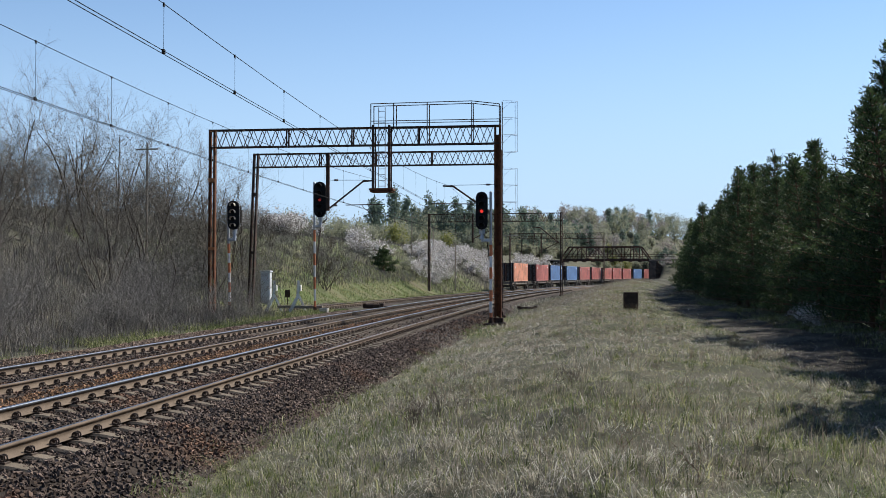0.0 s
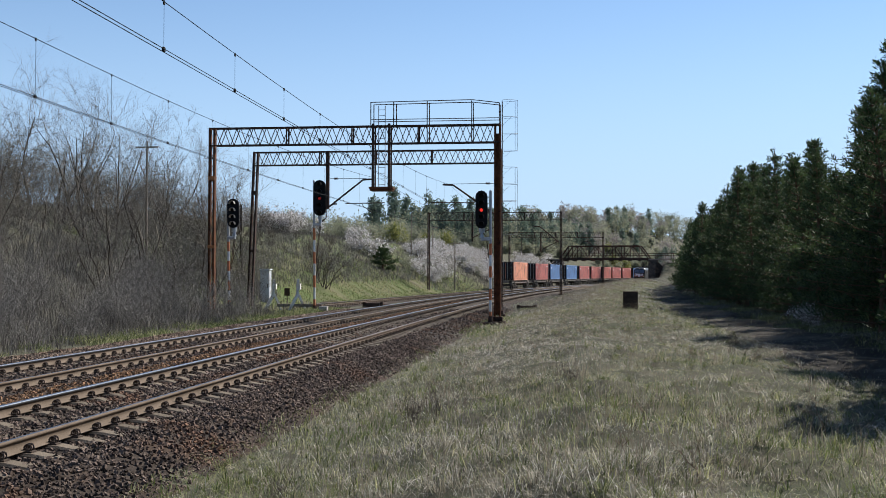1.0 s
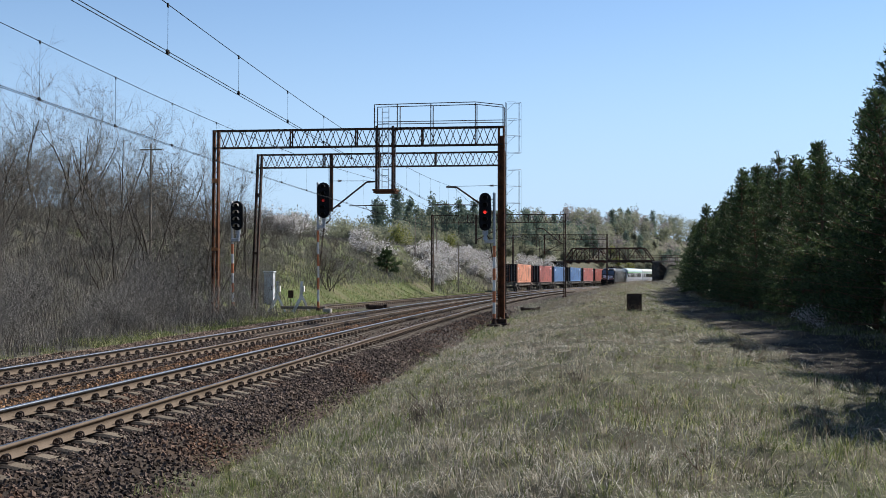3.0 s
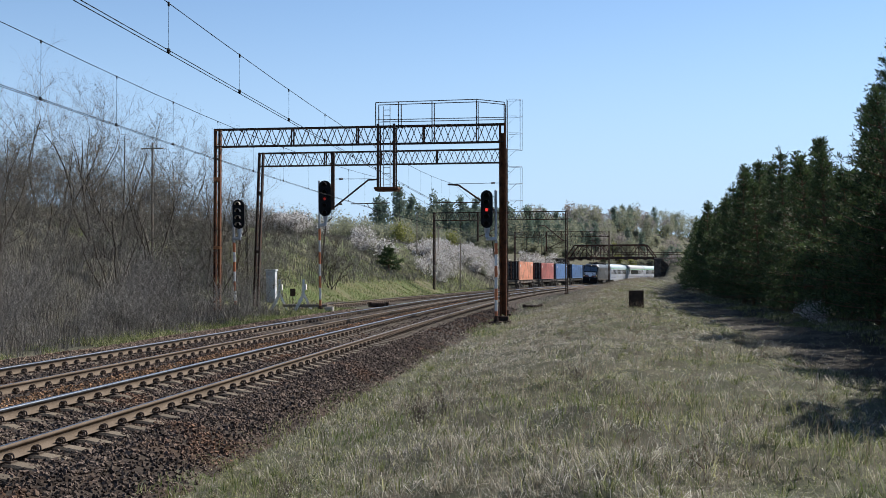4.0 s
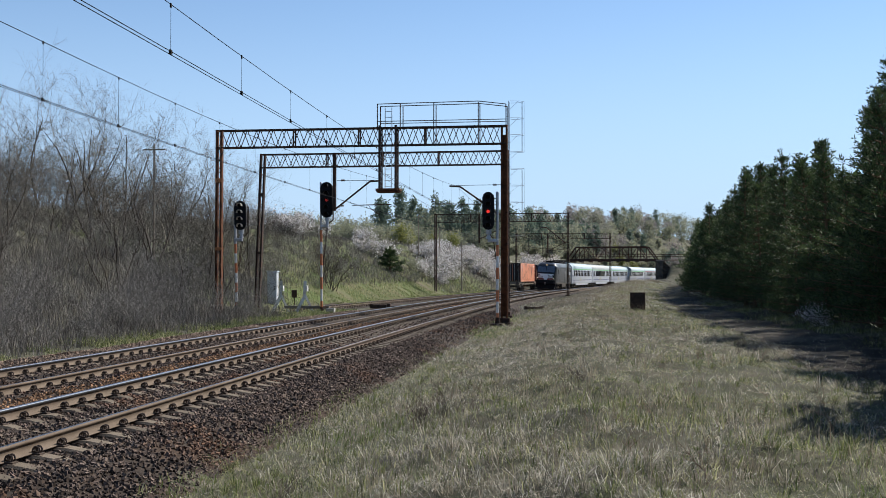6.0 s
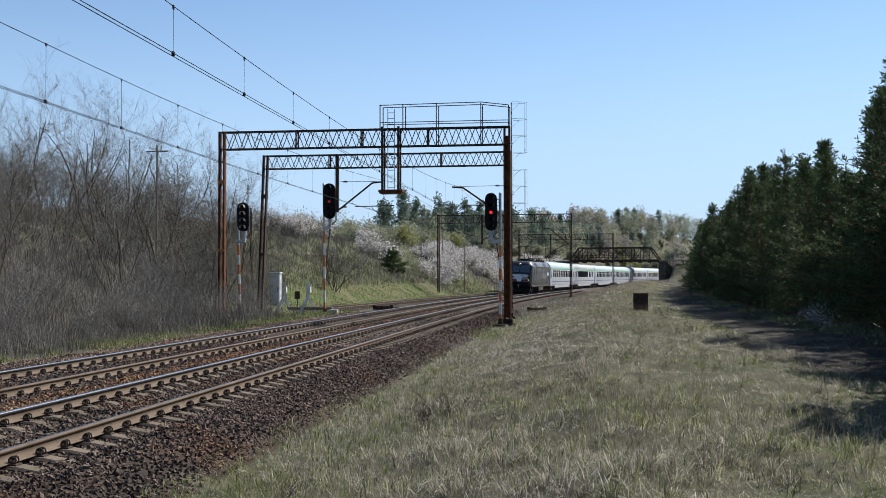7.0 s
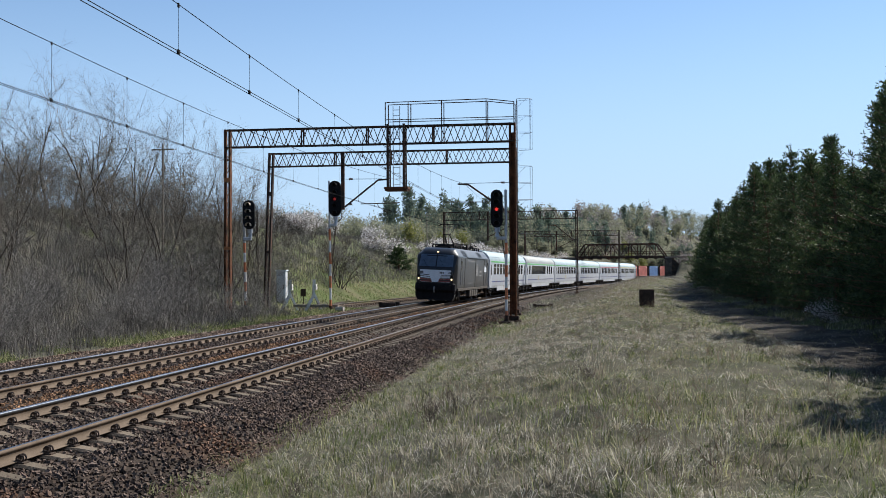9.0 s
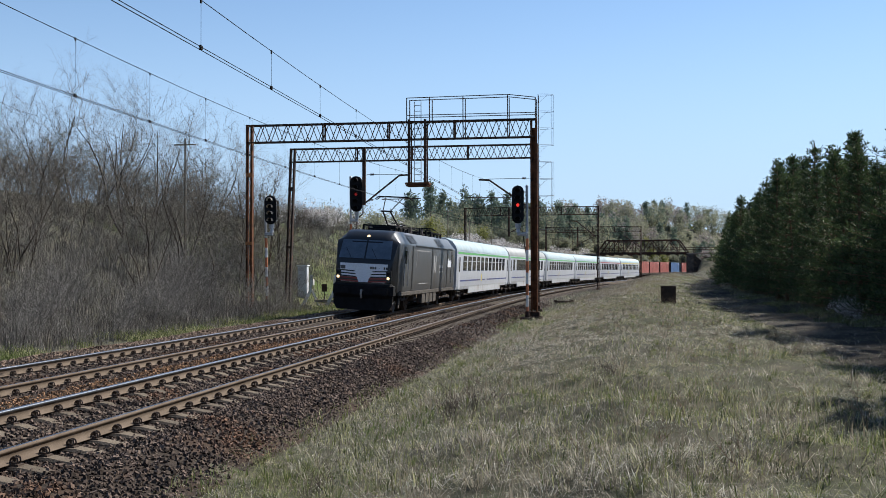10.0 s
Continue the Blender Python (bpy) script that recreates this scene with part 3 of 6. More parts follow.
# hoods of the unlit signal: sunlight put into their pale tan colour
LIT_HOOD = mat("sunlit_hood", (0.3, 0.25, 0.19), (0.4, 0.34, 0.26), 4, 0.6, 0, 0.05)
light_signal(33.0, 12.84, -0.05, 4.5, 6.14, 4, -1, 0.38, "black signal head, unlit, on an orange and white banded post", lean=-1.2)
light_signal(40.4, 9.86, -0.35, 5.56, 7.79, 5, 2, 0.42, "black signal head showing dim red on a tall banded post", w=0.78, lean=-0.5)
light_signal(29.0, -2.16, -0.5, 4.27, 6.2, 5, 2, -0.44, "black signal head showing red beside the gantry post", w=0.6)


# ---- end of the siding and lineside boxes ----
def buffer_stop():
    g = tagged(new("buffer_stop"), "white-painted bent-rail buffer stop at the siding's end", "buffer stop")
    g.matrix_basis = spot(40.6, 11.72, float(ground_z(40.6, 11.7)))
    for x in (-0.78, 0.78):
        bm = B()
        bar(bm, (x - 0.62, -0.3, -0.15), (x - 0.06, 0.0, 1.05), 0.15, 0.17)
        bar(bm, (x - 0.08, 0.0, 0.98), (x - 0.04, 0.02, 2.02), 0.15, 0.17)
        part("upright", bm, WHITE_PAINT, g)
        bm = B()
        bar(bm, (x - 0.05, 0.05, 1.1), (x + 0.42, 0.5, -0.15), 0.12, 0.14)
        part("brace", bm, WHITE_PAINT, g)
        bm = B()
        box(bm, x + 0.02, x + 0.14, -0.1, 0.15, 1.35, 1.72, 0.02)
        part("stop_block", bm, WHITE_PAINT, g)
    bm = B()
    box(bm, -0.6, 2.3, -0.1, 0.1, 0.28, 0.46, 0.02)
    part("cross_beam", bm, WOOD, g)


WOOD = mat("weathered_timber", (0.16, 0.13, 0.105), (0.28, 0.24, 0.2), 3, 0.9, 0, 0.4, 30, stretch=(1, 1, 6))
buffer_stop()


def lineside_cabinet(s, o, w, d, h, material, label, cap=True):
    g = tagged(new("lineside_cabinet"), label, "cabinet")
    g.matrix_basis = on_ground(s, o)
    bm = B()
    box(bm, -w / 2, w / 2, -d / 2, d / 2, -0.2, h, 0.02)
    part("housing", bm, material, g)
    bm = B()
    box(bm, -w * 0.42, w * 0.42, -d / 2 - 0.025, -d / 2 + 0.01, 0.12, h * 0.9, 0.01)
    door = part("door", bm, material, g)
    bm = B()
    box(bm, w * 0.3, w * 0.36, -d / 2 - 0.05, -d / 2 - 0.02, h * 0.45, h * 0.58, 0.005)
    part("handle", bm, DARK_STEEL, door)
    if cap:
        bm = B()
        box(bm, -w / 2 - 0.06, w / 2 + 0.06, -d / 2 - 0.06, d / 2 + 0.06, h, h + 0.1, 0.03)
        part("lid", bm, material, g)
    return g


PALE_METAL = mat("pale_blue_grey_paint", (0.42, 0.46, 0.5), (0.55, 0.58, 0.6), 3, 0.6, 0, 0.1, 40, (0.3, 0.27, 0.24), 1.8)
BROWN_BOX = mat("brown_painted_iron", (0.035, 0.026, 0.022), (0.06, 0.042, 0.032), 4, 0.8, 0, 0.3, 30, (0.1, 0.06, 0.04), 2.5)
lineside_cabinet(43.5, 13.95, 0.62, 0.5, 2.1, PALE_METAL, "tall pale grey equipment cabinet beside the buffer stop")
lineside_cabinet(31.8, -9.25, 0.76, 0.6, 0.92, BROWN_BOX, "squat dark brown iron cabinet standing in dry grass", False)
lineside_cabinet(38.9, 8.9, 0.5, 0.4, 0.36, GREY_CONCRETE, "small grey concrete cable box beside the ballast", False)


def track_box(s, o, label):
    g = tagged(new("point_machine"), label, "point machine")
    g.matrix_basis = on_ground(s, o, 0, 0.02)
    bm = B()
    box(bm, -0.5, 0.5, -0.3, 0.3, 0.0, 0.28, 0.05)
    part("casing", bm, BROWN_BOX, g)
    for x in (-0.6, 0.6):
        bm = B()
        box(bm, x - 0.12, x + 0.12, -0.2, 0.2, 0.0, 0.34, 0.03)
        part("end_box", bm, BROWN_BOX, g)
    bm = B()
    rod(bm, (0.5, 0, 0.15), (1.5, 0, 0.12), 0.03)
    part("rod", bm, DARK_STEEL, g)


track_box(48.0, 7.7, "low dark point machine beside the siding track")
track_box(54.5, -2.4, "low dark iron box in the grass beside the rails")


def sign_board():
    g = tagged(new("lineside_sign"), "small dark board on a post at the siding's end", "sign")
    g.matrix_basis = on_ground(43.5, 12.5)
    bm = B()
    rod(bm, (0, 0, -0.2), (0, 0, 1.0), 0.03)
    part("post", bm, DARK_STEEL, g)
    bm = B()
    box(bm, -0.18, 0.18, -0.05, -0.02, 0.8, 1.3, 0.01)
    part("board", bm, BROWN_BOX, g)


sign_board()


def utility_pole(s, o, h, label="thin grey wooden pole on the slope"):
    g = tagged(new("utility_pole"), label, "pole", "poles on the slope")
    g.matrix_basis = on_ground(s, o)
    bm = B()
    rod(bm, (0, 0, -0.3), (0, 0, h), 0.09, 0.06, n=8)
    part("shaft", bm, WOOD, g)
    bm = B()
    box(bm, -0.7, 0.7, -0.04, 0.04, h - 0.4, h - 0.32)
    part("cross_arm", bm, WOOD, g)


for s, o, h in ((36.5, 19.2, 7.2), (128, 19.5, 5.5), (124.0, 21.6, 6.0), (112, 12.9, 6.2)):
    utility_pole(s, o, h)


# ---- road bridge over the cutting ----
def truss_bridge():
    g = tagged(new("truss_bridge"), "old dark rusty steel truss bridge over the railway cutting", "bridge")
    g.matrix_basis = spot(232, -2.7)
    L, z0, z1, n = 20.4, 5.55, 8.5, 8
    for y in (-2.4, 2.4):
        t = part("truss", box(B(), -L, 0, y - 0.12, y + 0.12, z0 - 0.25, z0 + 0.25), DARK_STEEL, g)
        bm = B()
        bar(bm, (-L + 2.1, y, z1), (-2.1, y, z1), 0.3, 0.3)
        bar(bm, (-L, y, z0), (-L + 2.1, y, z1), 0.28, 0.28)
        bar(bm, (0, y, z0), (-2.1, y, z1), 0.28, 0.28)
        part("top_chord", bm, DARK_STEEL, t)
        for i in range(n + 1):
            x = -2.1 - i * (L - 4.2) / n
            bm = B()
            bar(bm, (x, y, z0), (x, y, z1), 0.16)
            part("upright", bm, DARK_STEEL, t)
            if i < n:
                x2 = -2.1 - (i + 1) * (L - 4.2) / n
                bm = B()
                bar(bm, (x, y, z1 if i % 2 else z0), (x2, y, z0 if i % 2 else z1), 0.14)
                part("diagonal", bm, DARK_STEEL, t)
        bm = B()
        for z in (z0 + 0.8, z0 + 1.25):
            bar(bm, (-L, y * 0.9, z), (7, y * 0.9, z), 0.06)
        part("railing", bm, DARK_STEEL, g)
        for x in (1.5, 3.3, 5.1, 6.9):
            bm = B()
            bar(bm, (x, y * 0.9, z0), (x, y * 0.9, z0 + 1.3), 0.08)
            part("rail_post", bm, DARK_STEEL, g)
    bm = B()
    box(bm, -L - 6, 8, -2.3, 2.3, z0 - 0.2, z0 + 0.05)
    part("deck", bm, WOOD, g)
    bm = B()
    for i in range(10):
        box(bm, -L * i / 9.5 - 0.3, -L * i / 9.5 - 0.1, -2.4, 2.4, z0 - 0.5, z0 - 0.2)
    part("cross_girders", bm, DARK_STEEL, g)
    for x0, x1 in ((0.0, 1.6), (-L - 1.6, -L)):
        bm = B()
        box(bm, x0, x1, -3.0, 3.0, -0.8, z0 - 0.25, 0.05)
        part("abutment", bm, ABUT, g)
    bm = B()
    a = [(1.6, -3.0, -0.8), (1.6, -3.0, z0 - 0.2), (6.5, -4.5, -0.8), (6.5, -4.5, 1.2)]
    vs = [bm.verts.new(p) for p in (a[0], a[2], a[3], a[1])]
    bm.faces.new(vs)
    bmesh.ops.solidify(bm, geom=bm.faces[:], thickness=0.5)
    part("wing_wall", bm, ABUT, g)


ABUT = mat("sooty_masonry", (0.05, 0.042, 0.036), (0.1, 0.085, 0.072), 1.5, 0.95, 0, 0.6, 8, (0.16, 0.12, 0.09), 0.7)
truss_bridge()


# ---- plants ----
def unit_rows(a):
    return a / np.maximum(np.linalg.norm(a, axis=1, keepdims=True), 1e-9)


def blades(name, base, height, lean, width, rng, material):
    """Bent tapering blades of grass, three triangles each."""
    n = len(base)
    ang = rng.uniform(0, 2 * np.pi, n)
    w = np.stack([np.cos(ang), np.sin(ang), 0 * ang], 1) * (width / 2)[:, None]
    la = rng.uniform(0, 2 * np.pi, n)
    d = np.stack([np.cos(la), np.sin(la), 0 * la], 1) * (lean * height)[:, None]
    up = np.array([0, 0, 1.0]) * height[:, None]
    mid = base + up * 0.55 + d * 0.3
    tip = base + up * np.clip(1 - 0.4 * lean, 0.3, 1)[:, None] + d
    v = np.stack([base - w, base + w, mid - w * 0.75, mid + w * 0.75, tip], 1).reshape(-1, 3)
    k = np.arange(n)[:, None] * 5
    f = np.concatenate([k + [[0, 1, 3]], k + [[0, 3, 2]], k + [[2, 3, 4]]], 1).reshape(-1, 3)
    return fast_mesh(name, v, f, material)


def field(rng, n, s0, s1, power, o0, o1):
    s = s0 + (s1 - s0) * rng.random(n) ** power
    o = rng.uniform(o0, o1, n)
    return s, o


def grassland():
    rng = np.random.default_rng(5)
    straw = [(0, (0.03, 0.027, 0.022)), (0.25, (0.1, 0.09, 0.074)), (0.6, (0.29, 0.267, 0.222)), (0.85, (0.62, 0.585, 0.51)), (1, (0.85, 0.82, 0.74))]
    green = [(0, (0.028, 0.038, 0.013)), (0.35, (0.08, 0.1, 0.035)), (0.7, (0.2, 0.22, 0.08)), (1, (0.55, 0.52, 0.3))]
    dry = leafy("dry_straw_grass", straw, 0.5, [(0, (0.05, 0.043, 0.037)), (0.5, (0.19, 0.17, 0.148)), (1, (0.55, 0.51, 0.455))])
    fresh = leafy("growing_field_grass", green, 0.6, [(0, (0.05, 0.06, 0.018)), (0.6, (0.13, 0.14, 0.045)), (1, (0.42, 0.39, 0.2))])
    lush = leafy("spring_grass", green, 0.4, [(0, (0.06, 0.1, 0.02)), (1, (0.13, 0.18, 0.05))])
    dead = leafy("dead_stalks", [(0, (0.14, 0.115, 0.085)), (0.6, (0.24, 0.2, 0.15)), (1, (0.34, 0.3, 0.23))])

    def green_share(s, o):
        """How green the sward is: greyer near the line, yellow-green patches towards the sandy track."""
        x, y, _ = along(s, o).T
        p = 0.36 + 0.55 * wave(x * 1.1 + 2, y * 0.6) + 0.28 * wave(x * 3.1 + 5, y * 1.7)
        return np.clip(p + np.interp(-o, [1.6, 2.6, 3.6, 5.0, 7.0, 9.0, 12.0], [0.08, 0.14, -0.02, -0.22, 0.0, 0.24, 0.22]), 0.08, 0.85)

    def clumping(s, o):
        x, y, _ = along(s, o).T
        return 0.7 * wave(x * 2.3, y * 1.3) + 0.8 * wave(x * 6, y * 4)

    def wide(s):
        return np.interp(s, [-20, 0, 30, 150], [1, 1.15, 1.7, 4])

    def sward(name, s, o, h, lean, width, label):
        g = rng.random(len(s)) < green_share(s, o)
        for mask, mt, word in ((g, fresh, "green spring"), (~g, dry, "dry straw-coloured")):
            me = blades(name, along(s[mask], o[mask], ground_z(s[mask], o[mask]) - 0.01), h[mask], lean[mask], width[mask], rng, mt)
            tagged(new(name, me), word + " " + label, "grass", kind="stuff")

    # field grass in clumps, short and leaning every way
    s, o = field(rng, 330000, -25, 170, 2.9, -16.5, -1.5)
    clump = clumping(s, o)
    track = (np.abs(o + 13.6) < 1.5) & (rng.random(len(s)) < 0.8)
    ok = ~track & (rng.random(len(s)) < np.clip(0.9 + 0.3 * clump, 0.6, 1) * np.interp(o, [-2.6, -1.55], [1, 0.15]))
    s, o, clump = s[ok], o[ok], clump[ok]
    h = rng.uniform(0.05, 0.17, len(s)) * np.clip(1 + 0.5 * clump, 0.55, 1.7) * np.interp(-o, [1.6, 4, 7, 10, 12], [0.9, 1.1, 1.1, 0.95, 0.8]) * np.interp(s, [-24, 10, 60], [1, 1.2, 1.6])
    sward("field_grass", s, o, h, rng.uniform(0.4, 2.8, len(s)), rng.uniform(0.0025, 0.0062, len(s)) * wide(s), "grass growing in uneven clumps")
    # sparser grass along the line behind
    s, o = field(rng, 14000, -50, -23, 1.0, -12.5, -1.8)
    sward("field_grass", s, o, rng.uniform(0.06, 0.2, len(s)), rng.uniform(0.3, 2.0, len(s)), rng.uniform(0.006, 0.013, len(s)), "grass growing in uneven clumps")
    # tussocks: blades that spread from one root
    ts, to = field(rng, 6200, -23, 120, 2.3, -12.0, -1.9)
    keep = clumping(ts, to) > -0.35
    ts, to = ts[keep], to[keep]
    per = 24
    tx = np.repeat(along(ts, to, ground_z(ts, to)), per, 0)
    n = len(tx)
    ta = rng.uniform(0, 2 * np.pi, n)
    size = np.repeat(rng.uniform(0.4, 1.15, len(ts)) ** 1.5, per)
    rad = np.stack([np.cos(ta), np.sin(ta), 0 * ta], 1)
    root = tx + rad * (rng.uniform(0, 0.1, n) * size)[:, None]
    hgt = rng.uniform(0.07, 0.22, n) * size
    out = rad * (hgt * rng.uniform(0.5, 2.8, n))[:, None]
    side = np.stack([-np.sin(ta), np.cos(ta), 0 * ta], 1) * (rng.uniform(0.0015, 0.004, n) * np.repeat(wide(ts), per))[:, None]
    up = np.array([0, 0, 1.0]) * hgt[:, None]
    mid, tip = root + up * 0.8 + out * 0.35, root + up * 0.7 + out
    pale = leafy("tussock_grass", [(0, (0.06, 0.052, 0.037)), (0.4, (0.17, 0.15, 0.11)), (0.85, (0.4, 0.365, 0.285)), (1, (0.62, 0.58, 0.47))])
    shoots = leafy("tussock_shoots", [(0, (0.035, 0.05, 0.016)), (0.5, (0.09, 0.115, 0.034)), (1, (0.24, 0.24, 0.1))])
    is_green = np.repeat(rng.random(len(ts)) < green_share(ts, to) * 0.85, per)
    for mask, mt, label in ((is_green, shoots, "tufts of fresh grass in the sward"), (~is_green, pale, "pale dead tussocks bent over in the sward")):
        v = np.stack([root - side, root + side, mid - side * 0.8, mid + side * 0.8, tip], 1)[mask].reshape(-1, 3)
        k = np.arange(mask.sum())[:, None] * 5
        f = np.concatenate([k + [[0, 1, 3]], k + [[0, 3, 2]], k + [[2, 3, 4]]], 1).reshape(-1, 3)
        tagged(new("grass_tussocks", fast_mesh("grass_tussocks", v, f, mt)), label, "grass", kind="stuff")
    # matted thatch lying over the soil
    s, o = field(rng, 200000, -25, 130, 2.9, -12.5, -1.6)
    sward("grass_thatch", s, o, rng.uniform(0.03, 0.09, len(s)), rng.uniform(1.5, 4.5, len(s)), rng.uniform(0.003, 0.007, len(s)) * wide(s), "grass matted down over the soil")
    # tall dead stalks
    s, o = field(rng, 26000, -22, 170, 1.8, -9.5, -3.0)
    x, y, _ = along(s, o).T
    ok = wave(x * 0.9, y * 0.9) + 0.5 * wave(x * 3, y * 3) > -0.05
    s, o = s[ok], o[ok]
    h = rng.uniform(0.18, 0.6, len(s)) * np.interp(s, [-20, 0, 200], [0.6, 1.0, 1.1])
    ob = new("dry_stalks", blades("dry_stalks", along(s, o, ground_z(s, o) - 0.01), h, rng.uniform(0.05, 0.5, len(s)), rng.uniform(0.003, 0.006, len(s)) * np.interp(s, [-20, 30, 150], [1, 1.5, 4]), rng, dead))
    tagged(ob, "tall dead weed stalks standing in the grass", "weeds", kind="stuff")
    # low green growth at the foot of the ballast and on the verges
    parts = [field(rng, 26000, -21, 50, 1.7, -11.5, -3.8), field(rng, 15000, -25, 60, 1.3, -3.8, -1.6), field(rng, 44000, -22, 45, 1.0, 8.6, 10.9), field(rng, 60000, 36, 125, 1.0, 11.2, 21.0), field(rng, 14000, -10, 60, 1.3, -18, -14.8)]
    s, o = np.concatenate([p[0] for p in parts]), np.concatenate([p[1] for p in parts])
    x, y, _ = along(s, o).T
    ok = wave(x * 0.8 + 3, y * 0.8) + 0.5 * wave(x * 3, y * 3) > np.where((o < 0) & (o > -12), 0.12, -0.45)
    s, o = s[ok], o[ok]
    h = rng.uniform(0.08, 0.24, len(s)) * np.where((o > 8) & (o < 11), 1.4, 1.0)
    ob = new("verge_grass", blades("verge_grass", along(s, o, ground_z(s, o) - 0.01), h, rng.uniform(0.2, 0.9, len(s)), rng.uniform(0.006, 0.014, len(s)) * np.interp(s, [-20, 30, 120], [1, 1.6, 3]), rng, lush))
    tagged(ob, "fresh green grass on the railway verges", "grass", kind="stuff")
    # brown dead growth on the left slope
    parts = [field(rng, 22000, 42, 210, 1.0, -6.5, -1.15), field(rng, 52000, -24, 48, 1.0, 9.3, 20.0), field(rng, 26000, 45, 100, 1.0, 15.0, 34.0), field(rng, 26000, 100, 190, 1.0, 12.0, 34.0), field(rng, 12000, 150, 280, 1.0, -22, -4)]
    s, o = np.concatenate([p[0] for p in parts]), np.concatenate([p[1] for p in parts])
    h = rng.uniform(0.25, 1.0, len(s)) * np.interp(o, [9.3, 10.5, 14], [0.45, 0.9, 1.1]) * np.where(o < 0, 0.8, np.where(s > 46, 0.72, 1.0))
    clear = (s > 33) & (s < 48) & (o > 8) & (o < 14.3) & (rng.random(len(s)) < 0.9)
    s, o, h = s[~clear], o[~clear], h[~clear]
    bp = along(s, o, ground_z(s, o) - 0.02)
    scrub = leafy("dead_scrub", [(0, (0.045, 0.041, 0.038)), (0.6, (0.125, 0.116, 0.106)), (1, (0.3, 0.28, 0.255))], 0.3, [(0, (0.055, 0.05, 0.043)), (1, (0.19, 0.172, 0.145))], through_light=0.2)
    ob = new("dead_undergrowth", blades("dead_undergrowth", bp, h, rng.uniform(0.1, 0.7, len(s)), rng.uniform(0.008, 0.018, len(s)) * np.interp(s, [-20, 30, 150], [1, 1.5, 3]), rng, scrub))
    tagged(ob, "dense dead brown undergrowth covering the cutting slope", "undergrowth", kind="stuff")


grassland()


def tubes(segs, sides=3):
    """Tapered tubes from rows of (start, end, radius, end radius)."""
    a, b = np.array([q[0] for q in segs]), np.array([q[1] for q in segs])
    ra, rb = np.array([q[2] for q in segs]), np.array([q[3] for q in segs])
    d = unit_rows(b - a)
    ref = np.where(np.abs(d[:, 2:3]) > 0.9, [[1.0, 0, 0]], [[0, 0, 1.0]])
    u = unit_rows(np.cross(d, ref))
    w = np.cross(d, u)
    rings = []
    for base, r in ((a, ra), (b, rb)):
        for k in range(sides):
            t = 2 * np.pi * k / sides
            rings.append(base + (u * np.cos(t) + w * np.sin(t)) * r[:, None])
    v = np.stack(rings, 1).reshape(-1, 3)
    i = np.arange(len(segs))[:, None] * 2 * sides
    f = np.concatenate([i + [[k, (k + 1) % sides, sides + (k + 1) % sides, sides + k]] for k in range(sides)], 1).reshape(-1, 4)
    return v, f


def grow(rng, at, way, length, radius, depth, out, kids=(3, 5), crook=0.25, lift=0.12, steps=4, shrink=0.62):
    """A crooked limb that forks into thinner ones."""
    p, d = np.array(at, float), np.array(way, float)
    spots = []
    for i in range(steps):
        d = d + rng.normal(0, crook, 3) + np.array([0, 0, lift])
        d /= np.linalg.norm(d)
        q = p + d * length / steps
        r0, r1 = radius * (1 - 0.75 * i / steps), radius * (1 - 0.75 * (i + 1) / steps)
        out.append((p, q, r0, r1, depth))
        spots.append((q, d, r1))
        p = q
    if depth == 0:
        return
    for _ in range(rng.integers(*kids)):
        q, dd, r = spots[rng.integers(max(0, 0 if depth < 2 else 1), steps)]
        side = rng.normal(0, 1, 3)
        side -= dd * side.dot(dd)
        side /= np.linalg.norm(side)
        grow(rng, q, dd * 0.65 + side * 0.75, length * shrink * rng.uniform(0.6, 1.1), max(r * 0.7, min(0.0105, radius * 0.5)), depth - 1, out, kids, crook, lift, max(2, steps - 1), shrink)


BARK = mat("grey_bark", (0.05, 0.042, 0.035), (0.1, 0.085, 0.07), 3.0, 0.95, 0, 0.6, 30)
TWIG = mat("bare_twigs", (0.1, 0.09, 0.076), (0.18, 0.162, 0.135), 1.0, 0.9, 0, 0, 10, island=0.3)
BROWN_TWIG = mat("brown_twigs", (0.122, 0.115, 0.108), (0.235, 0.222, 0.207), 0.8, 0.9, 0, 0, 10, island=0.35)
PINE_BARK = mat("pine_bark", (0.09, 0.06, 0.042), (0.16, 0.1, 0.065), 4.0, 0.95, 0, 0.7, 25)


def mesh_of(name, segs, sides, material):
    v, f = tubes(segs, sides)
    return fast_mesh(name, v, f, material)


def plant(name, m, label, category, group, pieces):
    e = tagged(new(name), label, category, group)
    e.matrix_basis = m
    for nm, me in pieces:
        ob = new(nm, me)
        ob.parent = e
    return e


def bare_tree_meshes(seed, height, stems):
    rng = np.random.default_rng(seed)
    segs = []
    for _ in range(stems):
        a = rng.uniform(0, 2 * np.pi)
        grow(rng, (rng.normal(0, 0.25), rng.normal(0, 0.25), -0.2), (0.15 * math.cos(a), 0.15 * math.sin(a), 1), height * rng.uniform(0.6, 0.85), 0.058 * height / 7, 3, segs, (5, 9), 0.17, 0.1, 6, 0.55)
    return [("trunk", mesh_of("trunk", [q for q in segs if q[4] == 3], 6, BARK)), ("crown", mesh_of("crown", [q for q in segs if q[4] < 3], 3, TWIG))]


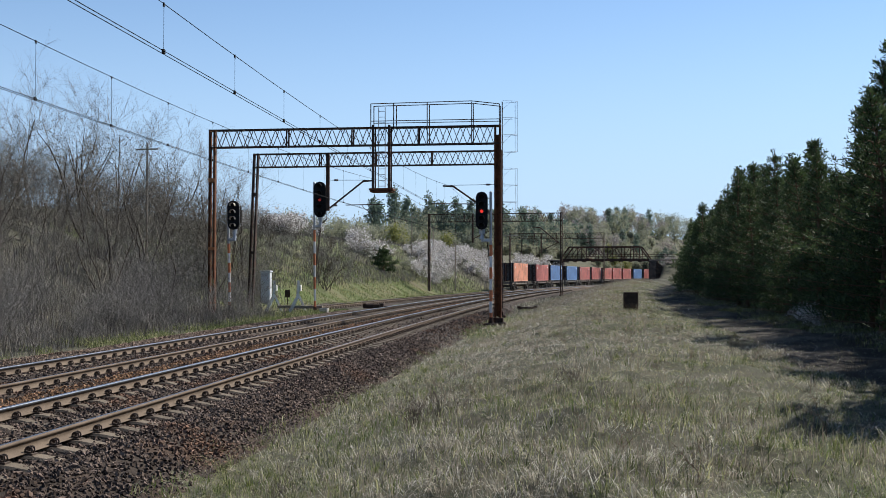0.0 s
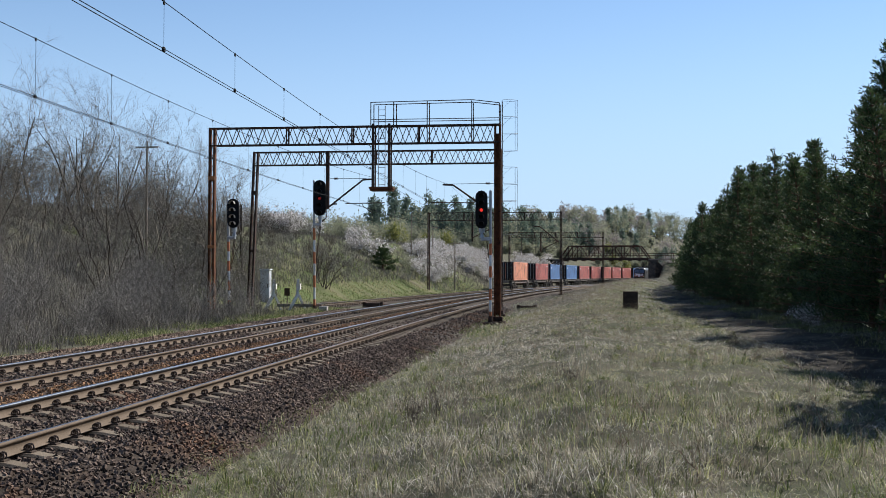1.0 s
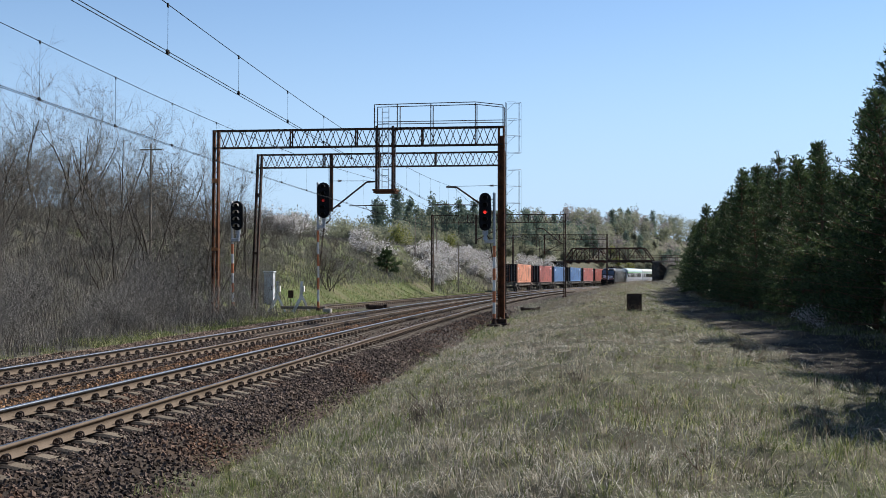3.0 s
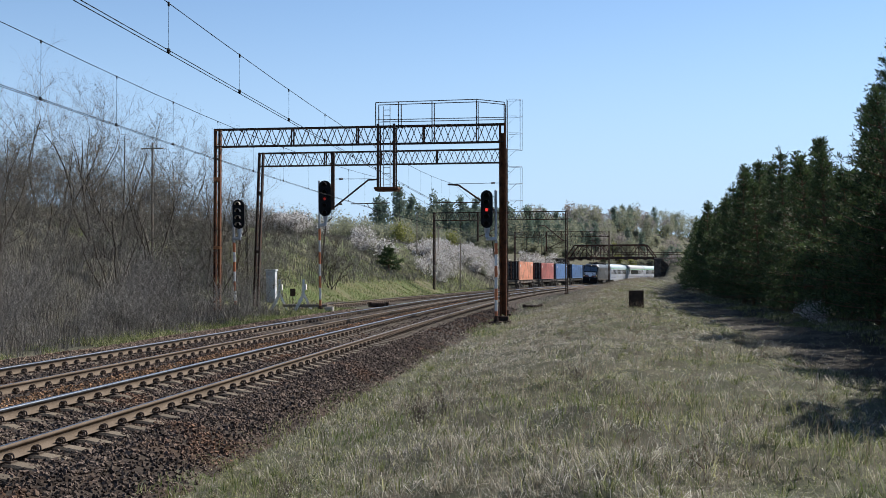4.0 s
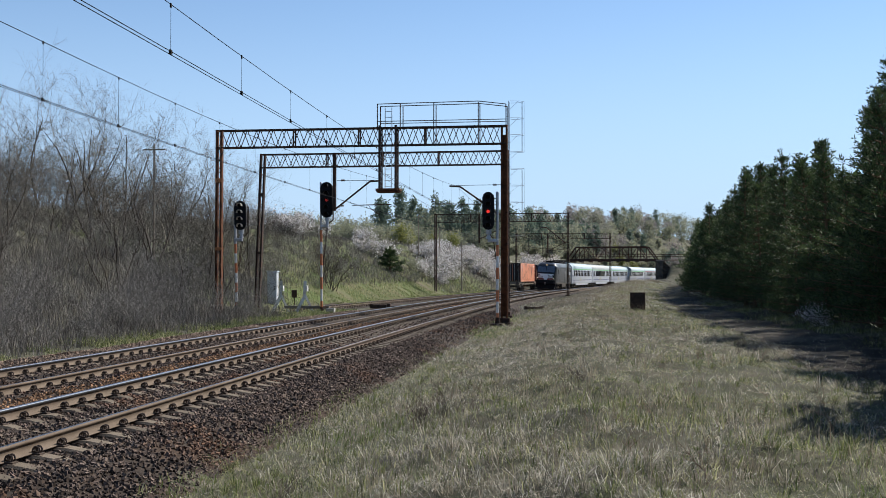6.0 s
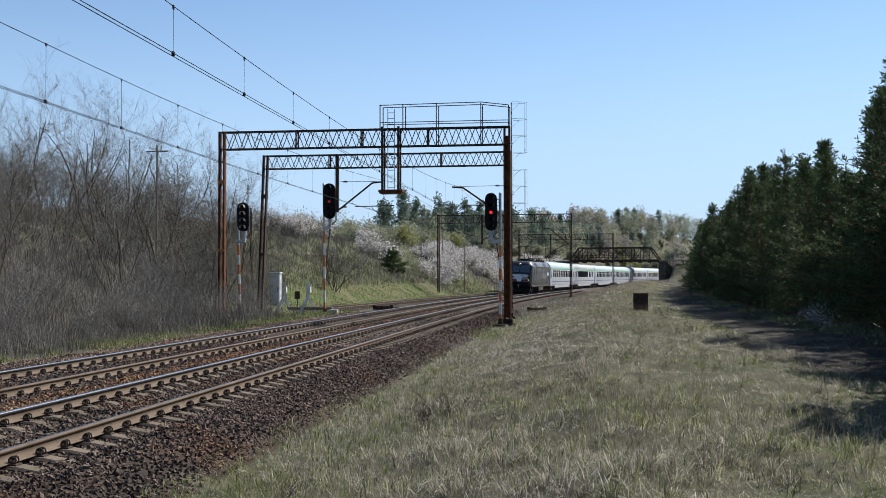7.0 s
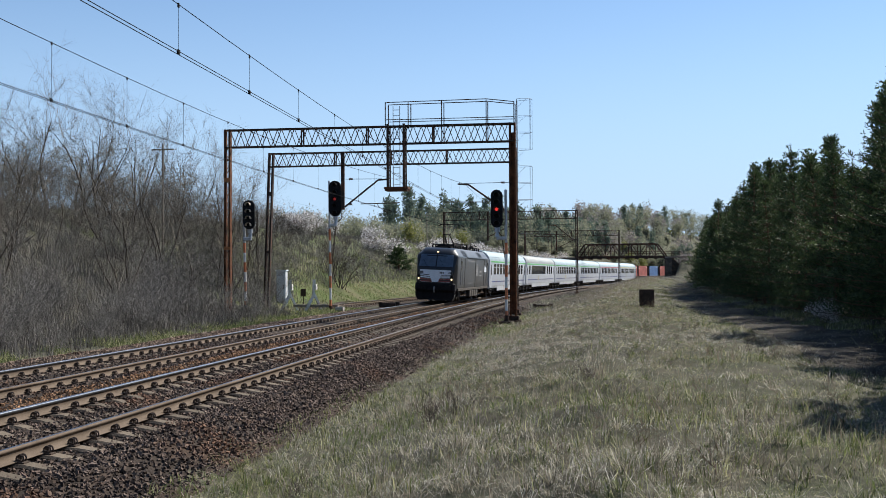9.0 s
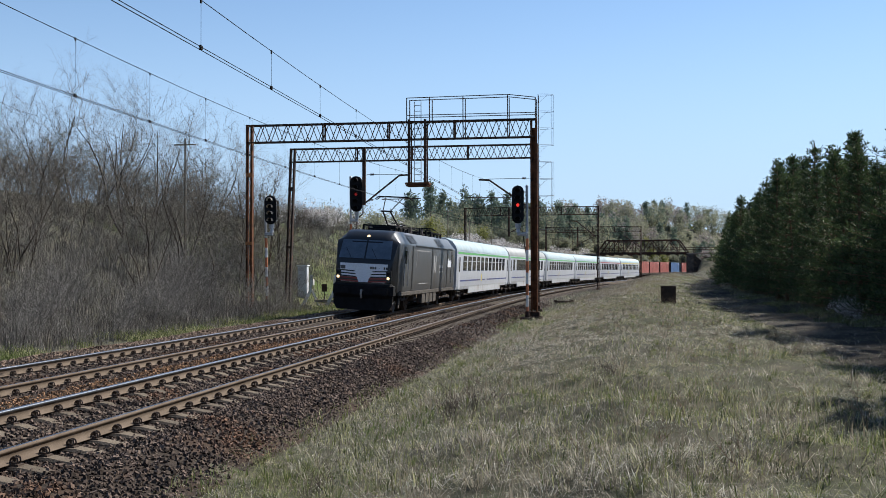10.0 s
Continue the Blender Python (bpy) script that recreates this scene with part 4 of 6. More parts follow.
def shrub_meshes(seed, height, stems, material, depth=2, kids=(3, 6), thick=0.016):
    rng = np.random.default_rng(seed)
    segs = []
    for _ in range(stems):
        a = rng.uniform(0, 2 * np.pi)
        k = rng.uniform(0.15, 0.7)
        grow(rng, (rng.normal(0, 0.2), rng.normal(0, 0.2), -0.1), (k * math.cos(a), k * math.sin(a), 1), height * rng.uniform(0.55, 0.9), thick, depth, segs, kids, 0.18, 0.12, 4, 0.55)
    return [("stem", mesh_of("stem", [q for q in segs if q[4] == depth], 4, material)), ("crown", mesh_of("crown", [q for q in segs if q[4] < depth], 3, material))]


def in_gap(s, o):
    """The open part of the slope behind the siding's end, clear of tall growth."""
    return s > 36 and o < 14.9 + (s - 40) * 0.3


def left_growth():
    rng = np.random.default_rng(11)
    tall = [shrub_meshes(140 + i, 3.2, 9, TWIG, 2, (5, 8), 0.022) for i in range(2)]
    trees = [bare_tree_meshes(20 + i, h, n) for i, (h, n) in enumerate(((6.2, 2), (7.0, 1), (5.6, 3), (6.6, 2), (5.0, 2), (7.4, 2)))]
    for i in range(100):
        s = -8 + i * 0.58 + rng.uniform(-1.5, 1.5)
        o = rng.uniform(14.0, 26)
        k = rng.uniform(0.88, 1.22) * (np.interp(o, [15, 18.5], [0.85, 1.22]) if s > 32 else np.interp(s, [0, 12, 30], [0.7, 0.76, 0.86]))
        m = on_ground(s, o, rng.uniform(0, 360)) @ Matrix.Diagonal((k, k, k, 1))
        if i == 35 or i % 5 == 4 or in_gap(s, o):
            continue
        plant("bare_tree", m, "bare grey deciduous tree on the cutting slope", "tree", "bare trees on the slope", trees[i % 6])
    for i in range(34):
        s, o = rng.uniform(0, 75), rng.uniform(26, 36)
        k = rng.uniform(0.6, 0.95)
        if in_gap(s, o):
            continue
        plant("bare_tree", on_ground(s, o, rng.uniform(0, 360)) @ Matrix.Diagonal((k, k, k, 1)), "bare grey deciduous tree above the cutting", "tree", "bare trees on the slope", trees[i % 6])
    for i in range(84):
        s, o = rng.uniform(2, 66), rng.uniform(19, 31)
        if in_gap(s, o):
            continue
        plant("bare_shrub", on_ground(s, o, rng.uniform(0, 360)), "tall leafless shrub above the cutting", "shrub", "bare shrubs by the line", tall[i % 2])
    shrubs = [shrub_meshes(40 + i, h, n, BROWN_TWIG, 2, (5, 9)) for i, (h, n) in enumerate(((1.7, 9), (2.1, 8), (1.5, 11), (2.6, 8)))]
    for i in range(250):
        s = -14 + 66 * rng.random()
        o = 9.9 + 15 * rng.random() ** 1.15
        if s > 33.5 and o < 14.4:
            continue
        m = on_ground(s, o, rng.uniform(0, 360)) @ Matrix.Diagonal((*([rng.uniform(0.75, 1.25) * np.interp(o, [9.9, 12], [0.6, 1.0])] * 3), 1))
        plant("bare_shrub", m, "leafless brown shrub in the lineside thicket", "shrub", "bare shrubs by the line", shrubs[i % 4])
    for i in range(60):
        s, o = rng.uniform(43, 98), rng.uniform(14.5, 27)
        k = rng.uniform(0.35, 0.9)
        plant("bare_shrub", on_ground(s, o, rng.uniform(0, 360)) @ Matrix.Diagonal((k, k, k, 1)), "low leafless shrub on the greening slope", "shrub", "bare shrubs by the line", shrubs[i % 4])
    big = [shrub_meshes(60 + i, 3.6, 9, BARK, 3, (4, 6), 0.045) for i in range(2)]
    for s, o, k in ((60, 14.3, 1.0), (61.5, 15.4, 0.9), (52, 18.5, 0.8), (57, 22, 0.9), (68, 21.5, 0.7), (75, 20, 0.55), (72, 24, 0.8), (84, 24.5, 0.7), (90, 22.5, 0.6), (66, 26, 0.9), (80, 27.5, 0.8), (49, 23, 0.9), (46, 16.5, 0.6)):
        plant("bare_bush", on_ground(s, o, s * 40) @ Matrix.Diagonal((k, k, k, 1)), "wide-spreading leafless bush on the grassy slope", "bush", "large bare bushes", big[int(s) % 2])
    small = [shrub_meshes(70 + i, 0.8, 12, DARK_TWIG, thick=0.006) for i in range(2)]
    slim = [shrub_meshes(76 + i, 0.85, 1, DRY_TWIG, 2, (6, 9), 0.007) for i in range(3)]
    for i, (s, o, k) in enumerate(((-10.6, -4.15, 1.0), (-10.0, -4.5, 0.9), (-15.8, -3.55, 0.6), (-17.6, -4.0, 0.5), (-9.3, -6.5, 0.7), (1.0, -10.4, 0.75), (-1.6, -10.7, 0.6), (4, -10.9, 0.7), (8, -9.6, 0.6), (16, -7.2, 0.7), (-5.5, -11.8, 0.7), (22, -9.8, 0.7))):
        plant("dark_weed", on_ground(s, o, i * 77) @ Matrix.Diagonal((k, k, k, 1)), "dark leafless weed bush standing in the dry grass", "weed", "weed bushes in the grass", small[i % 2])
    for i in range(90):
        s, o, k = -20 + 70 * rng.random() ** 1.4, rng.uniform(-11.5, -3.8), rng.uniform(0.45, 1.05)
        plant("dry_weed", on_ground(s, o, i * 77) @ Matrix.Diagonal((k, k, k, 1)), "thin brown dead weed stalks standing in the grass", "weed", "dry weeds in the grass", slim[i % 3])
    for i, (s, o) in enumerate(((3.2, -7.8), (3.6, -8.1), (2.6, -7.6), (4.4, -6.9), (5.2, -7.3))):
        plant("dry_weed", on_ground(s, o, i * 77), "thin brown dead weed stalks standing in the grass", "weed", "dry weeds in the grass", slim[i % 3])


DRY_TWIG = mat("dry_weed_stalks", (0.12, 0.085, 0.06), (0.2, 0.15, 0.11), 2.0, 0.9, 0, 0, 10, island=0.35)
DARK_TWIG = mat("dark_twigs", (0.04, 0.032, 0.028), (0.09, 0.07, 0.06), 2.0, 0.9, 0, 0, 10, island=0.3)
left_growth()


def leaf_cards(centres, spread, per, length, width, rng, up=0.2):
    """Fans of narrow triangles round the centres: needle tufts or small leaves."""
    n = len(centres) * per
    c = np.repeat(centres, per, 0) + rng.normal(0, 1, (n, 3)) * spread
    d = unit_rows(rng.normal(0, 1, (n, 3)) + [0, 0, up])
    side = unit_rows(np.cross(d, rng.normal(0, 1, (n, 3))))
    L = rng.uniform(0.6, 1.3, (n, 1)) * length
    w = side * width * 0.5
    v = np.stack([c - w * 0.4 - d * L * 0.1, c + d * L * 0.45 - w, c + d * L, c + d * L * 0.45 + w], 1).reshape(-1, 3)
    f = np.arange(n * 4).reshape(-1, 4)
    return v, f


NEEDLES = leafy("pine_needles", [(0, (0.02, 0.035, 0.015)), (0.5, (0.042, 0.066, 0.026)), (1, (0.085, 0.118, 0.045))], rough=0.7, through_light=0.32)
# far pines: distance haze put into the needles as a paler, bluer green
HAZED_NEEDLES = leafy("hazed_pine_needles", [(0, (0.075, 0.11, 0.09)), (1, (0.16, 0.205, 0.155))], through_light=0.45)
YOUNG_LEAF = leafy("young_spring_leaves", [(0, (0.1, 0.11, 0.033)), (0.6, (0.17, 0.18, 0.055)), (1, (0.28, 0.28, 0.09))], through_light=0.45)
# olive lightened and blued as well, for the haze over the far wood
OLIVE_LEAF = leafy("budding_twigs", [(0, (0.15, 0.155, 0.125)), (0.6, (0.23, 0.24, 0.165)), (1, (0.33, 0.34, 0.22))], through_light=0.5)
BUD_GREEN = leafy("budding_green_leaves", [(0, (0.07, 0.085, 0.03)), (0.6, (0.12, 0.14, 0.05)), (1, (0.2, 0.21, 0.08))], through_light=0.4)
# far bare trees: twig brown lifted to carry the haze of distance
BROWN_HAZED = leafy("hazed_bare_twigs", [(0, (0.16, 0.145, 0.14)), (0.6, (0.26, 0.235, 0.225)), (1, (0.36, 0.32, 0.3))], through_light=0.45)
BLOSSOM = leafy("white_blossom", [(0, (0.12, 0.1, 0.085)), (0.3, (0.33, 0.305, 0.29)), (0.65, (0.6, 0.575, 0.565)), (0.92, (0.8, 0.78, 0.77)), (1, (0.12, 0.13, 0.06))], through_light=0.4)


def tuft_cards(centres, ways, per, length, width, rng, splay=0.75):
    """Brushes of needles: narrow leaves round each shoot, pointing along it."""
    n = len(centres) * per
    w = np.repeat(unit_rows(ways), per, 0)
    c = np.repeat(centres, per, 0) + w * rng.uniform(-0.3, 0.9, (n, 1)) * length + rng.normal(0, 0.22, (n, 3)) * length
    d = unit_rows(w + rng.normal(0, splay, (n, 3)))
    side = unit_rows(np.cross(d, rng.normal(0, 1, (n, 3)))) * width * 0.5
    L = rng.uniform(0.6, 1.3, (n, 1)) * length
    v = np.stack([c - side * 0.5, c + d * L * 0.5 - side, c + d * L, c + d * L * 0.5 + side], 1).reshape(-1, 3)
    return v, np.arange(n * 4).reshape(-1, 4)


def pine_meshes(seed, height, low, reach, per, length, width):
    """A pine: whorls of rising limbs with side shoots, each ending in brushes of needles."""
    rng = np.random.default_rng(seed)
    top = np.array([rng.normal(0, 0.2), rng.normal(0, 0.2), height])
    bend = np.array([rng.normal(0, 0.15), rng.normal(0, 0.15), height * 0.5])
    wood = [(np.array([0, 0, -0.3]), bend, 0.15, 0.095, 0), (bend, top, 0.095, 0.015, 0)]

    def axis(z):
        k = z / height
        return bend * min(1, 2 * k) if k < 0.5 else bend + (top - bend) * (2 * k - 1)

    at, way = [], []
    z, turn = low, 0.0
    while z < height - 0.35:
        k = (z - low) / (height - low)
        ring = reach * min(1.0, 1.35 * (1 - k) ** 1.15) * rng.uniform(0.65, 1.15) + 0.16
        n = rng.integers(4, 7)
        turn += 0.7
        for j in range(n):
            a = turn + 2 * math.pi * j / n + rng.normal(0, 0.25)
            ln = ring * rng.uniform(0.6, 1.15)
            rise = np.interp(k, [0, 0.5, 1], [0.1, 0.35, 0.95]) + rng.normal(0, 0.08)
            flat = np.array([math.cos(a), math.sin(a), 0.0])
            cross = np.array([-math.sin(a), math.cos(a), 0.0])
            p0 = axis(z)
            p1 = p0 + flat * ln * 0.55 + [0, 0, ln * rise * 0.35]
            p2 = p0 + flat * ln + [0, 0, ln * rise]
            wood += [(p0, p1, 0.03, 0.018, 1), (p1, p2, 0.018, 0.006, 1)]
            for f in np.arange(0.3, 1.01, 0.42 / (0.6 + ln)):
                q = p0 + (p1 - p0) * f / 0.55 if f < 0.55 else p1 + (p2 - p1) * (f - 0.55) / 0.45
                for sd in (-1, 0, 1):
                    if sd and f > 0.95:
                        continue
                    off = sd * ln * 0.42 * (1.05 - f) * rng.uniform(0.5, 1.2)
                    at.append(q + cross * off + flat * abs(off) * 0.5 + [0, 0, abs(off) * 0.35] + rng.normal(0, 0.05, 3))
                    way.append(flat * 0.6 + cross * sd * 0.6 + [0, 0, 0.75])
        z += rng.uniform(0.36, 0.56)
    for q in range(12):
        at.append(top - [0, 0, q * 0.09] + rng.normal(0, 0.05, 3))
        way.append(np.array([rng.normal(0, 0.5), rng.normal(0, 0.5), 1.0]))
    v, f = tuft_cards(np.array(at), np.array(way), per, length, width, rng)
    return [("trunk", mesh_of("trunk", wood, 4, PINE_BARK)), ("crown", fast_mesh("crown", v, f, NEEDLES))]


def pine_wood():
    rng = np.random.default_rng(8)
    kinds = [pine_meshes(90 + i, h, low, reach, 5, 0.26, 0.085) for i, (h, low, reach) in enumerate(((9.1, 0.9, 2.6), (8.6, 0.6, 2.7), (9.5, 1.4, 2.4), (7.9, 0.4, 2.6), (8.9, 1.8, 2.3)))]
    fine = [pine_meshes(290 + i, h, low, reach, 9, 0.2, 0.045) for i, (h, low, reach) in enumerate(((9.3, 0.4, 2.3), (8.3, 0.3, 2.6), (9.0, 0.9, 2.2)))]
    plain = [pine_meshes(190 + i, h, 0.3, 2.6, 2, 0.5, 0.34) for i, h in enumerate((9.0, 8.4))]
    rows = []
    for s in np.arange(-34, 178, 2.6):
        rows += [(s + rng.uniform(-1, 1), -16.8 + rng.uniform(-0.7, 0.7)), (s + rng.uniform(-1.4, 1.4), -20.3 + rng.uniform(-1, 1))]
    for s in np.arange(-10, 66, 2.6):
        rows.append((s + rng.uniform(-1, 1), -18.6 + rng.uniform(-0.6, 0.6)))
    for s in np.arange(-16, 104, 2.9):
        rows += [(s + rng.uniform(-1.5, 1.5), -24.3 + rng.uniform(-1.2, 1.2)), (s + rng.uniform(-1.5, 1.5), -28.5 + rng.uniform(-1.5, 1.5))]
    for i, (s, o) in enumerate(rows):
        k = rng.uniform(0.8, 1.12) * np.interp(s, [0, 14, 22, 30, 42, 60, 70, 79, 86, 95, 180], [0.97, 0.94, 0.84, 0.84, 0.9, 1.05, 1.24, 1.24, 0.96, 0.85, 0.82])
        if o > -19.3 and s > 55 or -19.3 < o < -17.9:
            k = min(k, 0.86)
        if o < -22.5:
            k *= 0.86
        plant("pine_tree", on_ground(s, o, rng.uniform(0, 360)) @ Matrix.Diagonal((min(k * 1.05, 1.08), min(k * 1.05, 1.08), k, 1)), "dense dark green pine at the edge of the wood", "tree", "pines beside the sandy track", fine[i % 3] if o > -19 and 4 < s < 62 else kinds[i % 5] if o > -22.5 and s > -5 else plain[i % 2])
    plant("pine_tree", on_ground(13.5, -17.4, 40) @ Matrix.Diagonal((1.0, 1.0, 1.12, 1)), "tall open-crowned pine at the edge of the wood", "tree", "pines beside the sandy track", fine[2])
    kid = pine_meshes(99, 2.6, 0.1, 1.35, 16, 0.24, 0.09)
    plant("young_pine", on_ground(93, 17.3), "small round young pine on the slope", "tree", "", kid)


pine_wood()


def blossom_meshes(seed, h, n, leaf_name="blossom", material=BLOSSOM):
    rng = np.random.default_rng(seed)
    segs = []
    for _ in range(8):
        a = rng.uniform(0, 2 * np.pi)
        grow(rng, (0, 0, -0.1), (0.8 * math.cos(a), 0.8 * math.sin(a), 1), h * 0.8, 0.03, 2, segs, (3, 6), 0.22, 0.08, 4, 0.6)
    tips = np.array([q[1] for q in segs if q[4] < 2])
    c = tips[rng.integers(0, len(tips), n)] + rng.normal(0, 0.12, (n, 3))
    c = c[c[:, 2] > 0.1]
    v, f = leaf_cards(c, 0.07, 3, 0.14, 0.12, rng)
    return [("stem", mesh_of("stem", segs, 3, BARK)), (leaf_name, fast_mesh(leaf_name, v, f, material))]


def blossoms():
    rng = np.random.default_rng(14)
    kinds = [blossom_meshes(110 + i, h, 330) for i, h in enumerate((1.7, 2.2, 1.4))]
    green_kinds = [blossom_meshes(116 + i, 1.8, 300, "foliage", BUD_GREEN if i else OLIVE_LEAF) for i in range(2)]
    rows = [(rng.uniform(99, 168), rng.uniform(14.2, 26.5)) for _ in range(150)]
    rows = [q for q in rows if wave(q[0] * 0.55, q[1] * 0.9 + 1) > -0.1][:86] + [(rng.uniform(82, 95), rng.uniform(25.5, 31)) for _ in range(22)] + [(rng.uniform(170, 250), rng.uniform(13.5, 24)) for _ in range(30)]
    rows += [(18.0, -15.6), (20.5, -15.9)]
    for i, (s, o) in enumerate(rows):
        k = rng.uniform(0.5, 1.25) if s > 40 else 0.4
        if s > 40 and i % 6 == 0:
            plant("budding_bush", on_ground(s + 2.5, o + 1.2, rng.uniform(0, 360)) @ Matrix.Diagonal((k, k, k * 0.8, 1)), "budding yellow-green bush among the blossom", "bush", "budding bushes on the slope", green_kinds[i % 2])
        plant("blossoming_bush", on_ground(s, o, rng.uniform(0, 360)) @ Matrix.Diagonal((k, k, k, 1)), "wild plum bush covered in white blossom", "bush", "white blossoming bushes", kinds[i % 3])


blossoms()


def far_tree(rng, kind, h, size=1.0):
    """A light crown for the distant woods: conifer or budding broadleaf."""
    if kind == "pine":
        n = 46
        z = rng.uniform(0.3, 1.0, n) * h
        r = (1 - z / h) ** 0.7 * h * 0.17 * rng.uniform(0.4, 1.1, n) + 0.15
        a = rng.uniform(0, 2 * np.pi, n)
        c = np.stack([np.cos(a) * r, np.sin(a) * r, z], 1)
        return leaf_cards(c, 0.35, 12, 0.7, 0.3, rng, 0.2)
    n = 90
    d = unit_rows(rng.normal(0, 1, (n, 3)))
    c = d * rng.uniform(0.4, 1.0, (n, 1)) * [h * 0.28, h * 0.28, h * 0.42] + [0, 0, h * 0.52]
    return leaf_cards(c, 0.5, 7, 0.36 * size, 0.17 * size, rng, 0.3)


def far_woods():
    rng = np.random.default_rng(21)
    sets = {"pine": [], "young": [], "bud": [], "brown": []}
    trunks = []
    spots = [(rng.uniform(195, 330), rng.uniform(27, 62), "pine" if rng.random() < 0.62 else "bud") for _ in range(260)]
    spots += [(rng.uniform(300, 520), rng.uniform(-60, 90), ("pine", "bud", "brown", "brown", "young", "pine", "bud", "pine")[rng.integers(8)]) for _ in range(330)]
    spots += [(rng.uniform(270, 400), rng.choice([-1, 1]) * rng.uniform(13, 50) + 3, "low") for _ in range(130)] + [(rng.uniform(190, 300), rng.uniform(24, 50), "low") for _ in range(120)]
    spots += [(rng.uniform(280, 330), rng.uniform(-40, -5), "young") for _ in range(48)] + [(rng.uniform(125, 175), rng.uniform(26, 31), "young") for _ in range(4)] + [(rng.uniform(118, 195), rng.uniform(29, 45), "low") for _ in range(80)]
    for s, o, kind in spots:
        h = {"pine": rng.uniform(0.82, 1.15) * np.interp(s, [195, 240, 285, 520], [11.2, 10.2, 7.5, 8.5]), "bud": rng.uniform(7.5, 11.5), "brown": rng.uniform(7.5, 11.5), "low": rng.uniform(2, 4.5), "young": rng.uniform(2.5, 5) * (1.7 if o < 0 else 1.0)}[kind] * (1.15 if s > 330 else 1.0)
        base = along(s, o, ground_z(s, o))
        v, f = far_tree(rng, "pine" if kind == "pine" else "b", h, np.interp(s, [200, 300, 420], [1.0, 1.5, 2.0]))
        sets["bud" if kind == "low" else kind].append((v + base, f))
        trunks.append((base - [0, 0, 0.3], base + [0, 0, h * (0.9 if kind == "pine" else 0.6)], 0.13, 0.03, 0))
    for kind, material, label in (("pine", HAZED_NEEDLES, "distant pine wood above the cutting, coloured pale with haze"), ("bud", OLIVE_LEAF, "distant budding broadleaf wood in olive and brown"), ("brown", BROWN_HAZED, "distant bare brown broadleaf trees on the hill, paled with haze"), ("young", YOUNG_LEAF, "distant trees with fresh yellow-green spring leaves")):
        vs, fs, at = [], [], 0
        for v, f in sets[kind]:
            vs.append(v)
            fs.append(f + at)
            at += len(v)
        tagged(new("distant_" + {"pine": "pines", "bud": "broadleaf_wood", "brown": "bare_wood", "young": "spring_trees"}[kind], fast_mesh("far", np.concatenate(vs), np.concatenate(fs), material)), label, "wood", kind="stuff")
    tagged(new("distant_trunks", mesh_of("trunks", trunks, 4, BARK)), "thin grey trunks of the distant woods", "wood", kind="stuff")


far_woods()


# ---- ballast stones ----
def stones():
    rng = np.random.default_rng(2)
    mt = mat("ballast_stone", (0.064, 0.048, 0.04), (0.125, 0.094, 0.077), 1.4, 0.9, 0, 0, 30, (0.12, 0.062, 0.036), 0.35, island=0.75)
    rusty = mat("rusty_ballast_stone", (0.14, 0.08, 0.045), (0.26, 0.15, 0.085), 1.4, 0.9, 0, 0, 30, (0.07, 0.045, 0.035), 0.5, island=0.6)
    tan = mat("pale_ballast_stone", (0.17, 0.122, 0.09), (0.28, 0.21, 0.16), 1.4, 0.9, 0, 0, 30, (0.1, 0.065, 0.045), 0.5, island=0.6)
    groups = (("dark", mt, "loose dark brown ballast stones", [(-1.95, -0.55, -18, 12, 380), (-0.55, 1.95, -18, 6, 300), (3.5, 6.1, -14, 12, 100), (-1.95, -0.55, 12, 50, 65), (-0.5, 2.0, 6, 40, 30)]),
              ("rust", rusty, "rust-stained orange-brown ballast stones between the tracks", [(2.05, 3.45, -16, 10, 130), (2.0, 3.5, 10, 60, 45)]),
              ("tan", tan, "pale brown ballast stones along the far verge", [(6.1, 8.7, -14, 40, 110)]))
    corner = np.array([[x, y, z] for x in (-1, 1) for y in (-1, 1) for z in (-1, 1)], float)
    quad = np.array([[0, 1, 3, 2], [4, 6, 7, 5], [0, 4, 5, 1], [2, 3, 7, 6], [0, 2, 6, 4], [1, 5, 7, 3]])
    for name, mt, label, areas in groups:
        ss, oo = [], []
        for o0, o1, s0, s1, per in areas:
            n = int((o1 - o0) * (s1 - s0) * per)
            ss.append(rng.uniform(s0, s1, n))
            oo.append(rng.uniform(o0, o1, n))
        s, o = np.concatenate(ss), np.concatenate(oo)
        z = ground_z(s, o)
        n = len(s)
        size = rng.uniform(0.01, 0.026, n) * np.interp(s, [-15, 20, 60], [1, 1.25, 1.8])
        shape = corner[None] * rng.uniform(0.62, 1.1, (n, 8, 1)) * rng.uniform(0.55, 1.3, (n, 1, 3)) * size[:, None, None]
        q = unit_rows(rng.normal(0, 1, (n, 4)))
        w, x, y, zz = q.T
        R = np.stack([np.stack([1 - 2 * (y * y + zz * zz), 2 * (x * y - zz * w), 2 * (x * zz + y * w)], 1), np.stack([2 * (x * y + zz * w), 1 - 2 * (x * x + zz * zz), 2 * (y * zz - x * w)], 1), np.stack([2 * (x * zz - y * w), 2 * (y * zz + x * w), 1 - 2 * (x * x + y * y)], 1)], 1)
        v = np.einsum("nij,nkj->nki", R, shape) + along(s, o, z + size * 0.5 )[:, None]
        f = (np.arange(n)[:, None, None] * 8 + quad[None]).reshape(-1, 4)
        me = fast_mesh(name, v.reshape(-1, 3), f, mt)
        me.polygons.foreach_set("use_smooth", np.zeros(len(f), bool))
        tagged(new("ballast_stones", me), label, "ballast", kind="stuff")


stones()


